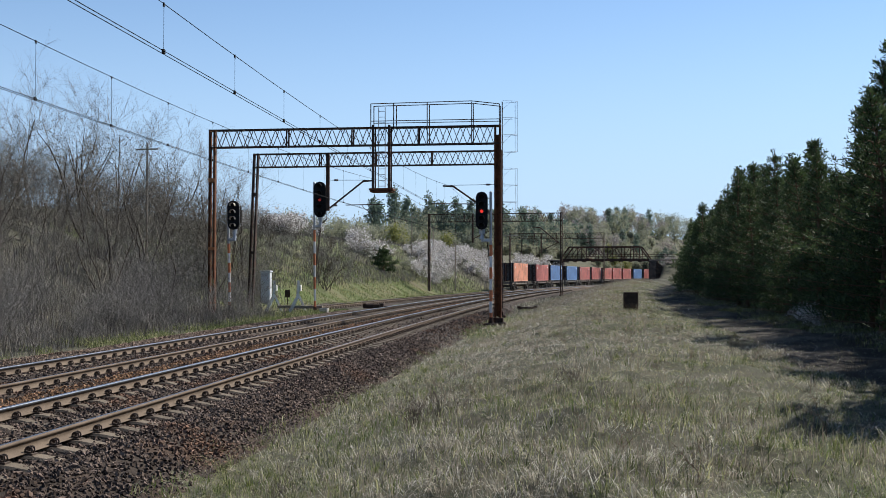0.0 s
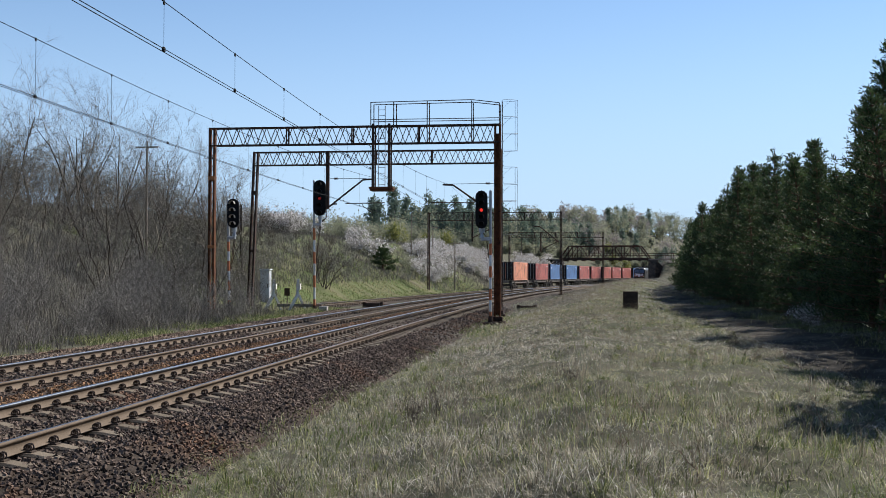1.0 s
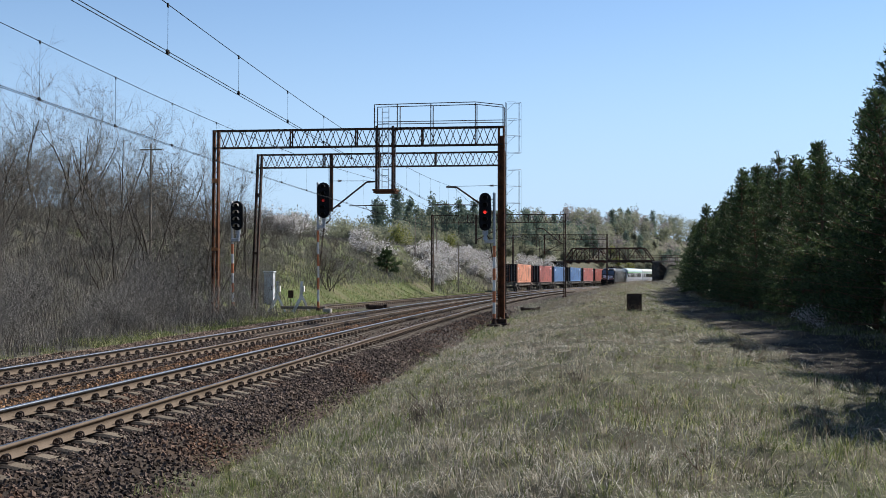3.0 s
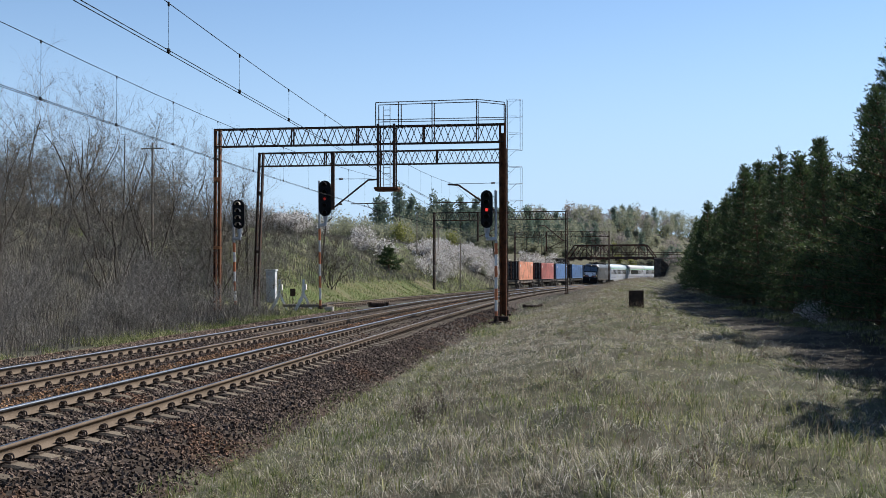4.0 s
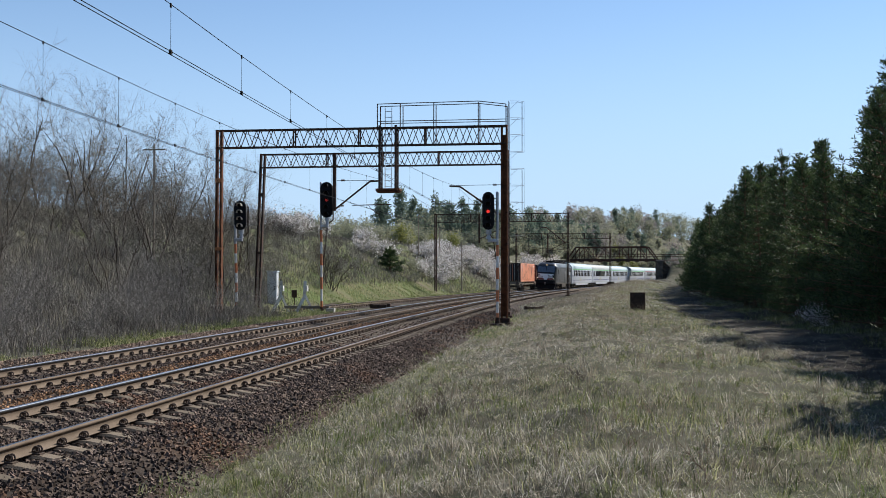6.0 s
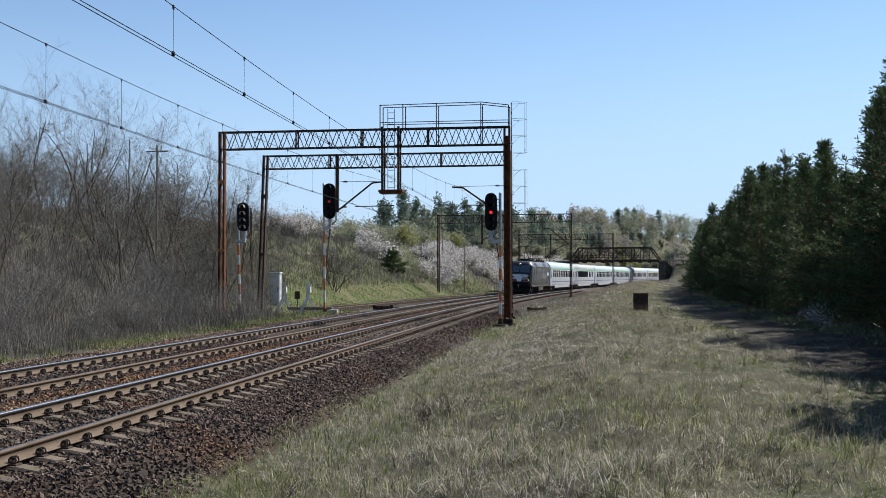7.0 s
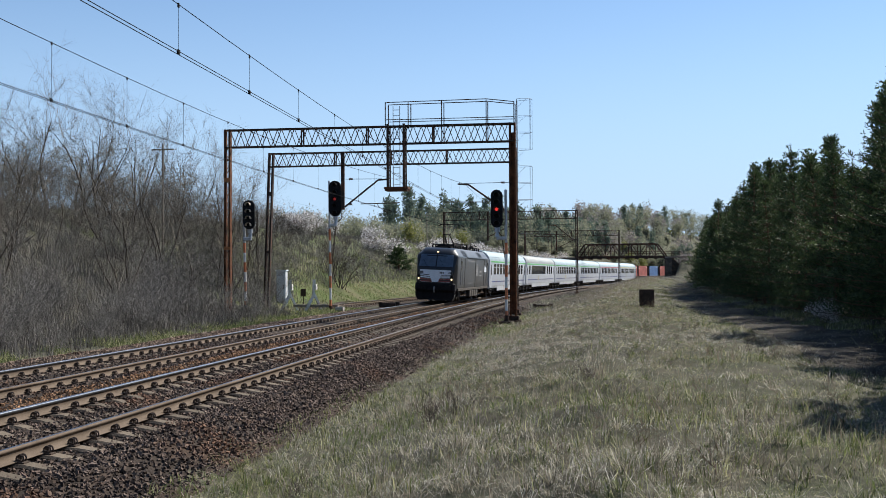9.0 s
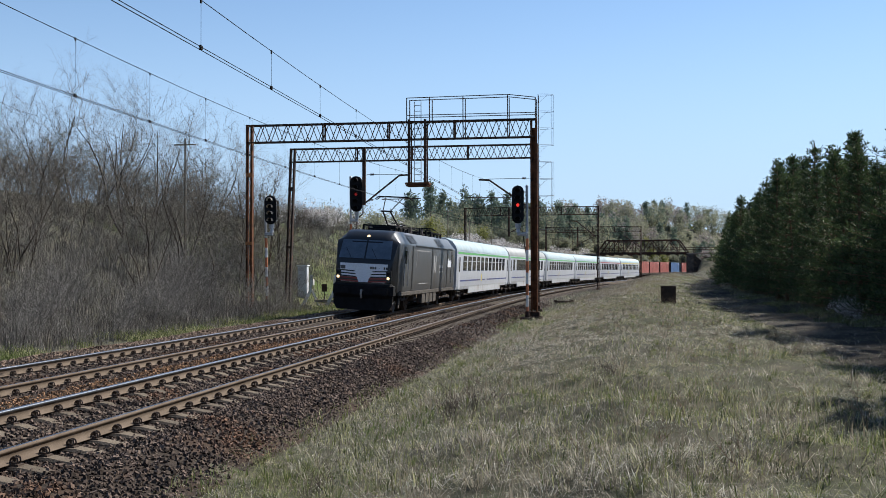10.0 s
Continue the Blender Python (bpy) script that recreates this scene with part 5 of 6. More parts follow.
# ---- container train standing on the siding ----
def paint(name, c, dirt=(0.12, 0.08, 0.06)):
    return mat(name, tuple(v * 0.88 for v in c), tuple(min(1, v * 1.1) for v in c), 1.2, 0.55, 0, 0.06, 30, dirt, 0.9)


BOX_PAINT = {"orange": paint("orange_container_paint", (0.84, 0.36, 0.22)), "red": paint("red_container_paint", (0.55, 0.17, 0.14)), "blue": paint("blue_container_paint", (0.13, 0.25, 0.48), (0.07, 0.1, 0.16))}
BOGIE = mat("dirty_bogie_steel", (0.055, 0.05, 0.045), (0.11, 0.098, 0.086), 3, 0.85, 0.1, 0.3, 30)
WHEEL = mat("wheel_steel", (0.06, 0.05, 0.045), (0.1, 0.085, 0.075), 4, 0.6, 0.4, 0.1)
WHITE_MARK = mat("white_lettering", (0.7, 0.7, 0.68), (0.8, 0.8, 0.78), 4, 0.6, 0, 0)


# container ends: dark door paint, with the shade of that end put into it
DOOR_DARK = mat("shaded_dark_doors", (0.02, 0.016, 0.015), (0.042, 0.032, 0.03), 2.0, 0.8, 0, 0.1, 30, (0.07, 0.05, 0.045), 1.5)


def container_meshes(colour):
    """Corrugated box, corner posts, doors with locking bars; x across, y along from its front."""
    L, W, H = 12.19, 2.44, 2.59
    out = []
    for sgn in (1, -1):
        bm = B()
        n = 44
        prev = None
        for i in range(n * 2 + 1):
            y = 0.16 + (L - 0.32) * i / (n * 2)
            x = sgn * (W / 2 - (0.0 if (i // 2) % 2 else 0.045) - 0.01)
            cur = (bm.verts.new((x, y, 0.16)), bm.verts.new((x, y, H - 0.1)))
            if prev:
                bm.faces.new((prev[0], cur[0], cur[1], prev[1]))
            prev = cur
        bmesh.ops.recalc_face_normals(bm, faces=bm.faces[:])
        out.append(("side_wall", bm, colour))
    bm = B()
    box(bm, -W / 2 + 0.08, W / 2 - 0.08, 0.08, L - 0.08, 0.1, H - 0.04)
    out.append(("inner_box", bm, colour))
    bm = B()
    for x in (-W / 2 + 0.08, W / 2 - 0.08):
        for y in (0.08, L - 0.08):
            box(bm, x - 0.08, x + 0.08, y - 0.08, y + 0.08, 0, H)
    for z in (0.08, H - 0.06):
        for x in (-W / 2 + 0.05, W / 2 - 0.05):
            box(bm, x - 0.05, x + 0.05, 0.1, L - 0.1, z - 0.08, z + 0.06)
    out.append(("frame", bm, colour))
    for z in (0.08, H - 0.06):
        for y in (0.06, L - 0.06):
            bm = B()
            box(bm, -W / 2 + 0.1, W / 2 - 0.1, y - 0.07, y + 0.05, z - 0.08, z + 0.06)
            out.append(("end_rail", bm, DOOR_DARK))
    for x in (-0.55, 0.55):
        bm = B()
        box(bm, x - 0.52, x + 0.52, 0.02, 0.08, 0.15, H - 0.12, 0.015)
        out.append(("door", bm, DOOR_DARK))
        bm = B()
        for dx in (-0.25, 0.25):
            rod(bm, (x + dx, -0.01, 0.1), (x + dx, -0.01, H - 0.08), 0.022)
        out.append(("locking_bar", bm, GALV))
    bm = B()
    box(bm, W / 2, W / 2 + 0.004, 0.5, 0.95, H - 0.75, H - 0.45)
    box(bm, W / 2, W / 2 + 0.004, L - 1.6, L - 0.6, H - 0.5, H - 0.32)
    out.append(("marking", bm, WHITE_MARK))
    return out


def build_container(colour):
    e = tagged(new("shipping_container"), {"orange": "faded orange corrugated shipping container on a flat wagon", "red": "brownish red corrugated shipping container on a flat wagon", "blue": "blue corrugated shipping container with white markings on a wagon"}[colour], "shipping container", "containers on the standing train")
    for nm, bm, mt in container_meshes(BOX_PAINT[colour]):
        part(nm, bm, mt, e)
    return e


def wheel_mesh(r):
    bm = B()
    rod(bm, (-0.07, 0, 0), (0.065, 0, 0), r, n=24)
    rod(bm, (0.065, 0, 0), (0.075, 0, 0), r * 0.55, n=16)
    rod(bm, (-0.1, 0, 0), (-0.07, 0, 0), r + 0.03, n=24)
    for k in range(6):
        a = k * math.pi / 3
        box(bm, 0.06, 0.09, r * 0.7 * math.cos(a) - 0.03, r * 0.7 * math.cos(a) + 0.03, r * 0.7 * math.sin(a) - 0.03, r * 0.7 * math.sin(a) + 0.03)
    me = bpy.data.meshes.new("wheel")
    bm.to_mesh(me)
    bm.free()
    me.materials.append(WHEEL)
    return me


WHEELS = {r: wheel_mesh(r) for r in (0.46, 0.625)}


def bogie(parent, y, base, r):
    """A bogie: side frames with springs and axle boxes, and its four wheels."""
    bm = B()
    for x in (-1.0, 1.0):
        prism_y = [(y - base / 2 - 0.5, r + 0.05), (y - base / 2 + 0.3, r + 0.05), (y - 0.5, r - 0.12), (y + 0.5, r - 0.12), (y + base / 2 - 0.3, r + 0.05), (y + base / 2 + 0.5, r + 0.05), (y + base / 2 + 0.4, r + 0.25), (y - base / 2 - 0.4, r + 0.25)]
        a = [bm.verts.new((x - 0.06, p, q)) for p, q in prism_y]
        b = [bm.verts.new((x + 0.06, p, q)) for p, q in prism_y]
        n = len(a)
        bm.faces.new(a)
        bm.faces.new(b[::-1])
        for i in range(n):
            bm.faces.new((a[i], b[i], b[(i + 1) % n], a[(i + 1) % n]))
        for dy in (-base / 2, base / 2):
            box(bm, x - 0.02 if x < 0 else x - 0.1, x + 0.1 if x < 0 else x + 0.16, y + dy - 0.16, y + dy + 0.16, r - 0.15, r + 0.17, 0.03)
        for dy in (-0.35, 0.35):
            rod(bm, (x * 1.05, y + dy, r), (x * 1.05, y + dy, r + 0.5), 0.12, n=10)
    box(bm, -1.0, 1.0, y - 0.25, y + 0.25, r - 0.05, r + 0.25)
    bmesh.ops.recalc_face_normals(bm, faces=bm.faces[:])
    fr = part("bogie", bm, BOGIE, parent)
    out = []
    for dy in (-base / 2, base / 2):
        for x in (-0.78, 0.78):
            w = piece("wheel", WHEELS[r], parent, pose(x, y + dy, r, 0, 0, 0 if x > 0 else 180))
            out.append((w, x, y + dy))
    return out


def flat_wagon(length):
    e = tagged(new("container_wagon"), "grimy flat container wagon standing on the siding", "wagon", "wagons of the standing train")
    bm = B()
    for x in (-0.95, 0.95):
        box(bm, x - 0.1, x + 0.1, 0.3, length - 0.3, 0.82, 1.16)
    for i in range(7):
        y = 0.4 + (length - 0.8) * i / 6
        box(bm, -1.2, 1.2, y - 0.12, y + 0.12, 0.95, 1.15)
    part("frame", bm, WAGON_GREY, e)
    for y in (2.2, length - 2.2):
        bogie(e, y, 1.8, 0.46)
    for y, k in ((0.3, -1), (length - 0.3, 1)):
        for x in (-0.88, 0.88):
            bm = B()
            rod(bm, (x, y, 1.0), (x, y + k * 0.28, 1.0), 0.09)
            rod(bm, (x, y + k * 0.28, 1.0), (x, y + k * 0.3, 1.0), 0.22)
            part("buffer", bm, BOGIE, e)
    return e


WAGON_GREY = mat("dusty_wagon_frame", (0.16, 0.14, 0.12), (0.26, 0.23, 0.2), 2, 0.85, 0, 0.2, 20, (0.09, 0.07, 0.055), 1.0)


def freight():
    starts = [(128, "orange"), (149.0, "red"), (164.5, "blue"), (183, "blue"), (199.3, "red"), (215.0, "red"), (230, "red"), (244.5, "red"), (259.5, "red"), (276, "blue"), (292.5, "red"), (308.5, "red")]
    first = {}
    for i, (s, colour) in enumerate(starts):
        m = spot(s, float(siding(s)), 1.13, -0.45)
        if colour in first:
            copy_thing(first[colour], m)
        else:
            first[colour] = build_container(colour)
            first[colour].matrix_basis = m
        nxt = starts[i + 1][0] if i + 1 < len(starts) else s + 16
        ln = min(nxt - s, 16.5) - 0.4 if nxt - s < 17.5 else 16.6
        w = flat_wagon(ln)
        w.matrix_basis = spot(s - 1.3, float(siding(s)), -0.1, -0.45)


freight()

# ---- passenger train ----
DARK_GREY = mat("dark_grey_locomotive_paint", (0.065, 0.068, 0.072), (0.088, 0.09, 0.094), 0.8, 0.38, 0.1, 0.03, 20, (0.06, 0.055, 0.05), 0.8)
NAVY = mat("black_blue_cab_paint", (0.006, 0.007, 0.009), (0.011, 0.012, 0.015), 1.0, 0.35, 0, 0.02, 20)
SILVER = mat("dark_roof_shoulder_paint", (0.07, 0.076, 0.085), (0.1, 0.107, 0.118), 1.2, 0.4, 0.15, 0.05, 20, (0.09, 0.085, 0.08), 1.0)
COACH_WHITE = mat("white_coach_paint", (0.44, 0.465, 0.51), (0.5, 0.525, 0.57), 0.7, 0.35, 0, 0.03, 20, (0.4, 0.41, 0.43), 0.8)
COACH_ROOF = mat("pale_blue_grey_roof", (0.24, 0.33, 0.37), (0.3, 0.39, 0.43), 0.8, 0.7, 0, 0.05, 15, (0.22, 0.27, 0.29), 0.7)
GREY_ROOF = mat("dull_grey_roof", (0.19, 0.21, 0.21), (0.25, 0.27, 0.265), 0.8, 0.6, 0, 0.05, 15, (0.27, 0.27, 0.26), 0.7)
COACH_GREY = mat("light_grey_underframe_skirt", (0.36, 0.38, 0.4), (0.46, 0.48, 0.5), 0.9, 0.6, 0, 0.06, 15, (0.22, 0.2, 0.18), 0.9)
LINE = {"blue": paint("dark_blue_line", (0.04, 0.06, 0.2)), "green": paint("green_line", (0.12, 0.45, 0.14), (0.1, 0.3, 0.1)), "red": paint("red_line", (0.4, 0.06, 0.06)), "yellow": paint("yellow_line", (0.65, 0.55, 0.12))}
WINDOW = glass("tinted_window", (0.015, 0.018, 0.022), 0.03)
# windscreen: the sky's reflection is put into its blue base colour
SCREEN = glass("windscreen_with_sky_tone", (0.13, 0.18, 0.25), 0.06)
LAMP_GLOW = mat("warm_headlight", (0.9, 0.7, 0.4), (1, 0.8, 0.5), 4, 0.3, 0, 0, emit=((1.0, 0.72, 0.36), 1.2))
RED_STRIPE = paint("dull_red_stripe", (0.22, 0.035, 0.03))
WHITE_PANEL = mat("pale_nose_panel", (0.7, 0.74, 0.8), (0.76, 0.8, 0.85), 1.2, 0.4, 0, 0.02, 20)


def loft(bm, rings, pick):
    """Joins rings of (x, y, z); pick gives the material of a face from its ring and side numbers."""
    vs = [[bm.verts.new(p) for p in r] for r in rings]
    n = len(rings[0])
    for i in range(len(rings) - 1):
        for j in range(n):
            f = bm.faces.new((vs[i][j], vs[i][(j + 1) % n], vs[i + 1][(j + 1) % n], vs[i + 1][j]))
            f.material_index = pick(i, j)
    for r, rev in ((vs[0], True), (vs[-1], False)):
        f = bm.faces.new(r[::-1] if rev else r)
        f.material_index = pick(0 if rev else len(rings) - 2, -1)
    bmesh.ops.recalc_face_normals(bm, faces=bm.faces[:])


def loco_ring(y, hw, top, zb=0.98):
    """Half sections mirrored: skirt, side, shoulder, roof."""
    sh = min(3.2, top - 0.25)
    half = [(hw * 0.97, zb), (hw, zb + 0.12), (hw, 1.6), (hw, max(sh, 1.7)), (hw * 0.985, sh + 0.1), (hw * 0.72, top - 0.03), (hw * 0.5, top)]
    pts = half + [(-x, z) for x, z in half[::-1]]
    return [(x, y, z) for x, z in pts]


def locomotive():
    e = tagged(new("electric_locomotive"), "dark grey electric locomotive with a black cab and lit headlights", "locomotive")
    L = 18.98
    st = [(0.42, 1.2, 2.3), (0.46, 1.27, 2.38), (0.7, 1.36, 2.82), (0.95, 1.42, 3.28), (1.1, 1.45, 3.5), (1.35, 1.48, 3.7), (1.9, 1.5, 3.84), (2.6, 1.5, 3.86)]
    rings = [loco_ring(*q) for q in st] + [loco_ring(L - y, w, t) for y, w, t in st[::-1]]
    n = len(st)

    def pick(i, j):
        if i < 4 or i > 2 * n - 6:
            return 1
        if i == 4 or i == 2 * n - 6:
            return 1 if j in (5, 6, 7) else 0
        return 2 if j in (4, 8) else (1 if j in (5, 6, 7) else 0)

    bm = B()
    loft(bm, rings, pick)
    part("body", bm, [DARK_GREY, NAVY, SILVER], e, smooth=True)
    # windscreen halves lie on the sloping front
    def slope(u, x0, x1, off=0.02):
        y, z = 0.46 + (1.1 - 0.46) * u, 2.38 + (3.5 - 2.38) * u
        return [(x0, y - off * 0.86, z + off * 0.5), (x1, y - off * 0.86, z + off * 0.5)]
    for x0, x1 in ((-1.15, -0.035), (0.035, 1.15)):
        bm = B()
        k = 0.06
        a, b = slope(0.1, x0 - (k if x0 < -1 else 0), x1 + (k if x1 > 1 else 0)), slope(0.86, x0, x1)
        q = [bm.verts.new(p) for p in (a[0], a[1], b[1], b[0])]
        bm.faces.new(q)
        bmesh.ops.solidify(bm, geom=bm.faces[:], thickness=0.015)
        ws = part("windscreen", bm, SCREEN, e, "dark sloping windscreen half")
        bm = B()
        bar(bm, (x0 * 0.5 + x1 * 0.5, slope(0.05, 0, 0, 0.05)[0][1], slope(0.05, 0, 0, 0.05)[0][2]), (x0 * 0.8 + x1 * 0.2, slope(0.5, 0, 0, 0.05)[0][1], slope(0.5, 0, 0, 0.05)[0][2]), 0.012)
        part("wiper", bm, BLACK, ws)
    # pale panel with stripes on the nose
    bm = B()
    prism(bm, [(-1.1, 2.27), (-1.08, 1.62), (-1.02, 1.43), (1.02, 1.43), (1.08, 1.62), (1.1, 2.27)], 0.388, 0.43)
    part("nose_panel", bm, WHITE_PANEL, e, "pale grey-white nose panel")
    for x in (-1, 1):
        for z, mt, nm in ((1.915, NAVY, "black"), (1.79, NAVY, "black"), (1.665, NAVY, "black"), (1.585, RED_STRIPE, "red"), (1.52, NAVY, "black"), (1.45, RED_STRIPE, "red")):
            bm = B()
            inner = 0.42 - (1.92 - z) * 0.42
            h = 0.05 if z > 1.6 else 0.075
            prism(bm, [(x * inner, z - 0.025), (x * 1.09, z + 0.01), (x * 1.09, z + 0.01 + h), (x * inner, z - 0.025 + h)], 0.376 if z > 1.6 else 0.372 + (0.004 if z == 1.52 else 0), 0.39)
            part("nose_stripe", bm, mt, e, nm + " stripe across the nose")
    bm = B()
    box(bm, -1.08, -0.85, 0.372, 0.39, 2.0, 2.16)
    part("emblem", bm, DARK_GREY, e)
    for i, w in enumerate((0.1, 0.09, 0.1, 0.0, 0.04, 0.0, 0.09, 0.09, 0.09)):
        if w:
            bm = B()
            x = 0.3 + i * 0.105
            box(bm, x, x + w * 0.75, 0.372, 0.39, 2.03 if w > 0.05 else 2.08, 2.14 if w > 0.05 else 2.1)
            part("number_bar", bm, NAVY, e)
    for x in (-1, 1):
        bm = B()
        box(bm, x * 1.16 - 0.12, x * 1.16 + 0.12, 0.36, 0.6, 1.42, 2.0, 0.04)
        hl = part("headlight_housing", bm, NAVY, e)
        bm = B()
        rod(bm, (x * 1.16, 0.345, 1.64), (x * 1.16, 0.37, 1.64), 0.065, n=16)
        part("headlight", bm, LAMP_GLOW, hl, "lit warm white headlight")
        bm = B()
        rod(bm, (x * 1.16, 0.35, 1.84), (x * 1.16, 0.37, 1.84), 0.07, n=14)
        part("tail_light", bm, LENS, hl)
    bm = B()
    rod(bm, (0, 1.1, 3.52), (0, 1.2, 3.5), 0.07, n=16)
    part("top_light", bm, LAMP_GLOW, e, "lit top headlight")
    # bumper, plough, buffers
    bm = B()
    box(bm, -1.4, 1.4, 0.34, 1.4, 0.72, 1.42, 0.14)
    part("buffer_beam", bm, BLACK, e)
    for x in (-0.875, 0.875):
        bm = B()
        rod(bm, (x, 0.05, 1.06), (x, 0.4, 1.06), 0.13)
        box(bm, x - 0.34, x + 0.34, 0.0, 0.06, 0.88, 1.24, 0.05)
        part("buffer", bm, BLACK, e)
        bm = B()
        rod(bm, (x, L - 0.4, 1.06), (x, L - 0.05, 1.06), 0.13)
        box(bm, x - 0.34, x + 0.34, L - 0.06, L, 0.88, 1.24, 0.05)
        part("buffer", bm, BLACK, e)
    bm = B()
    pipe(bm, [(0, 0.35, 1.06), (0, 0.12, 1.06), (0, 0.1, 0.9), (0, 0.18, 0.72)], 0.05, 8)
    part("coupling_hook", bm, GALV, e)
    bm = B()
    prism(bm, [(-1.38, 0.8), (-1.36, 0.45), (-1.2, 0.17), (1.2, 0.17), (1.36, 0.45), (1.38, 0.8)], 0.5, 0.62)
    for x in (-0.9, 0.9):
        box(bm, x - 0.1, x + 0.1, 0.68, 0.85, 0.4, 0.9)
    pl = part("snowplough", bm, BLACK, e)
    bm = B()
    vs = [bm.verts.new(p) for p in ((0.75, 0.47, 0.16), (1.32, 0.55, 0.36), (1.38, 1.1, 0.62), (1.28, 1.1, 0.2))]
    bm.faces.new(vs)
    bmesh.ops.solidify(bm, geom=bm.faces[:], thickness=0.03)
    part("plough_edge", bm, GALV, pl, "pale plough corner")
    bm = B()
    for x in (-1.4, 1.4):
        for z in (0.45, 0.75, 1.05):
            box(bm, x - 0.08, x + 0.08, 1.5, 1.9, z, z + 0.03)
        for y in (1.5, 1.9):
            box(bm, x - 0.02, x + 0.02, y - 0.02, y + 0.02, 0.45, 1.2)
    part("cab_steps", bm, BLACK, e)
    # sides: cab doors, joints, louvres, handrails, emblem
    for x in (-1.5, 1.5):
        sg = 1 if x > 0 else -1
        for y in (2.15, L - 2.85):
            bm = B()
            box(bm, x - 0.012, x + 0.012, y, y + 0.7, 1.25, 3.15, 0.01)
            d = part("cab_door", bm, DARK_GREY, e)
            bm = B()
            box(bm, x + sg * 0.014 - 0.006, x + sg * 0.014 + 0.006, y + 0.12, y + 0.58, 2.35, 2.95, 0.005)
            part("door_window", bm, WINDOW, d)
            for dy in (-0.12, 0.82):
                bm = B()
                rod(bm, (x + sg * 0.05, y + dy, 1.3), (x + sg * 0.05, y + dy, 2.6), 0.018)
                part("handrail", bm, GALV, d)
        for y in (4.1, 9.6, 14.6):
            bm = B()
            box(bm, x - 0.01, x + 0.01, y, y + 0.28, 1.05, 3.2)
            part("dark_panel_strip", bm, NAVY, e)
        bm = B()
        box(bm, x - 0.012, x + 0.012, 5.0, L - 2.4, 3.17, 3.25)
        part("vent_band", bm, NAVY, e)
        for i in range(6):
            y = 3.6 + i * 0.62 + (6.2 if i > 2 else 0)
            bm = B()
            a, b2 = (x * 0.985, 3.34), (x * 0.77, 3.72)
            vs = [bm.verts.new(p) for p in ((a[0] + sg * 0.02, y, a[1]), (a[0] + sg * 0.02, y + 0.5, a[1]), (b2[0] + sg * 0.02, y + 0.5, b2[1] + 0.02), (b2[0] + sg * 0.02, y, b2[1] + 0.02))]
            bm.faces.new(vs)
            bmesh.ops.solidify(bm, geom=bm.faces[:], thickness=0.03)
            part("roof_vent", bm, NAVY, e)
        for y0, y1, z0, z1 in ((5.2, 9.0, 2.98, 3.03), (5.2, 5.26, 2.2, 3.0), (10.2, 10.5, 1.9, 2.8), (10.7, 11.0, 1.9, 2.8), (12.0, 13.2, 2.15, 2.3), (12.0, 13.4, 1.9, 1.97), (6.0, 8.5, 1.34, 1.38)):
            bm = B()
            box(bm, x - 0.006, x + 0.006, y0, y1, z0, z1)
            part("side_marking", bm, WHITE_GREY, e)
        bm = B()
        prism_pts = [(14.9, 2.2), (16.1, 2.2), (16.2, 2.45), (15.7, 2.65), (15.3, 2.55), (15.0, 2.75), (14.9, 2.5)]
        vs = [bm.verts.new((x + sg * 0.008, p, q)) for p, q in prism_pts]
        bm.faces.new(vs)
        part("side_emblem", bm, WHITE_PANEL, e)
        for y in (7.3, 8.4, 9.5, 10.6):
            bm = B()
            box(bm, x * 0.9 - 0.15, x * 0.9 + 0.12, y, y + 0.95, 0.32, 0.85, 0.04)
            part("underframe_box", bm, BOGIE, e)
        bm = B()
        box(bm, x * 0.97 - 0.04, x * 0.97 + 0.04, 1.3, L - 1.3, 0.84, 1.02, 0.015)
        part("side_beam", bm, BOGIE, e)
        for y0 in (4.75, L - 4.75):
            for dy in (-1.5, 1.5):
                bm = B()
                rod(bm, (x * 0.8, y0 + dy - 0.32, 0.66), (x * 0.8, y0 + dy - 0.32, 0.98), 0.11, n=10)
                rod(bm, (x * 0.8, y0 + dy + 0.32, 0.66), (x * 0.8, y0 + dy + 0.32, 0.98), 0.11, n=10)
                box(bm, x * 0.8 - 0.1, x * 0.8 + 0.1, y0 + dy - 0.45, y0 + dy + 0.45, 0.56, 0.67, 0.02)
                part("axle_spring", bm, BOGIE, e)
            bm = B()
            bar(bm, (x * 0.86, y0 - 0.5, 0.78), (x * 0.86, y0 + 0.5, 0.84), 0.1)
            part("damper", bm, WAGON_GREY, e)
            bm = B()
            box(bm, x * 0.8 - 0.06, x * 0.8 + 0.06, y0 - 2.35, y0 - 2.1, 0.22, 0.8, 0.02)
            part("sand_box", bm, BOGIE, e)
    # roof gear and current collectors
    bm = B()
    for y0, y1, w, h in ((3.2, 5.6, 0.9, 0.16), (6.0, 7.0, 0.6, 0.3), (7.4, 8.8, 0.8, 0.22), (9.2, 10.0, 0.5, 0.35), (10.4, 12.6, 0.85, 0.2), (13.2, 15.6, 0.9, 0.16)):
        box(bm, -w * 0.6, w * 0.6, y0, y1, 3.84, 3.86 + h * 0.7, 0.03)
    part("roof_equipment", bm, BLACK, e)
    for i in range(8):
        bm = B()
        y = 3.4 + i * 1.55
        for k in range(4):
            rod(bm, (0.55 if i % 2 else -0.55, y, 3.95 + k * 0.07), (0.55 if i % 2 else -0.55, y, 4.0 + k * 0.07), 0.09, 0.07, n=10)
        part("roof_insulator", bm, INSULATOR, e)
    bm = B()
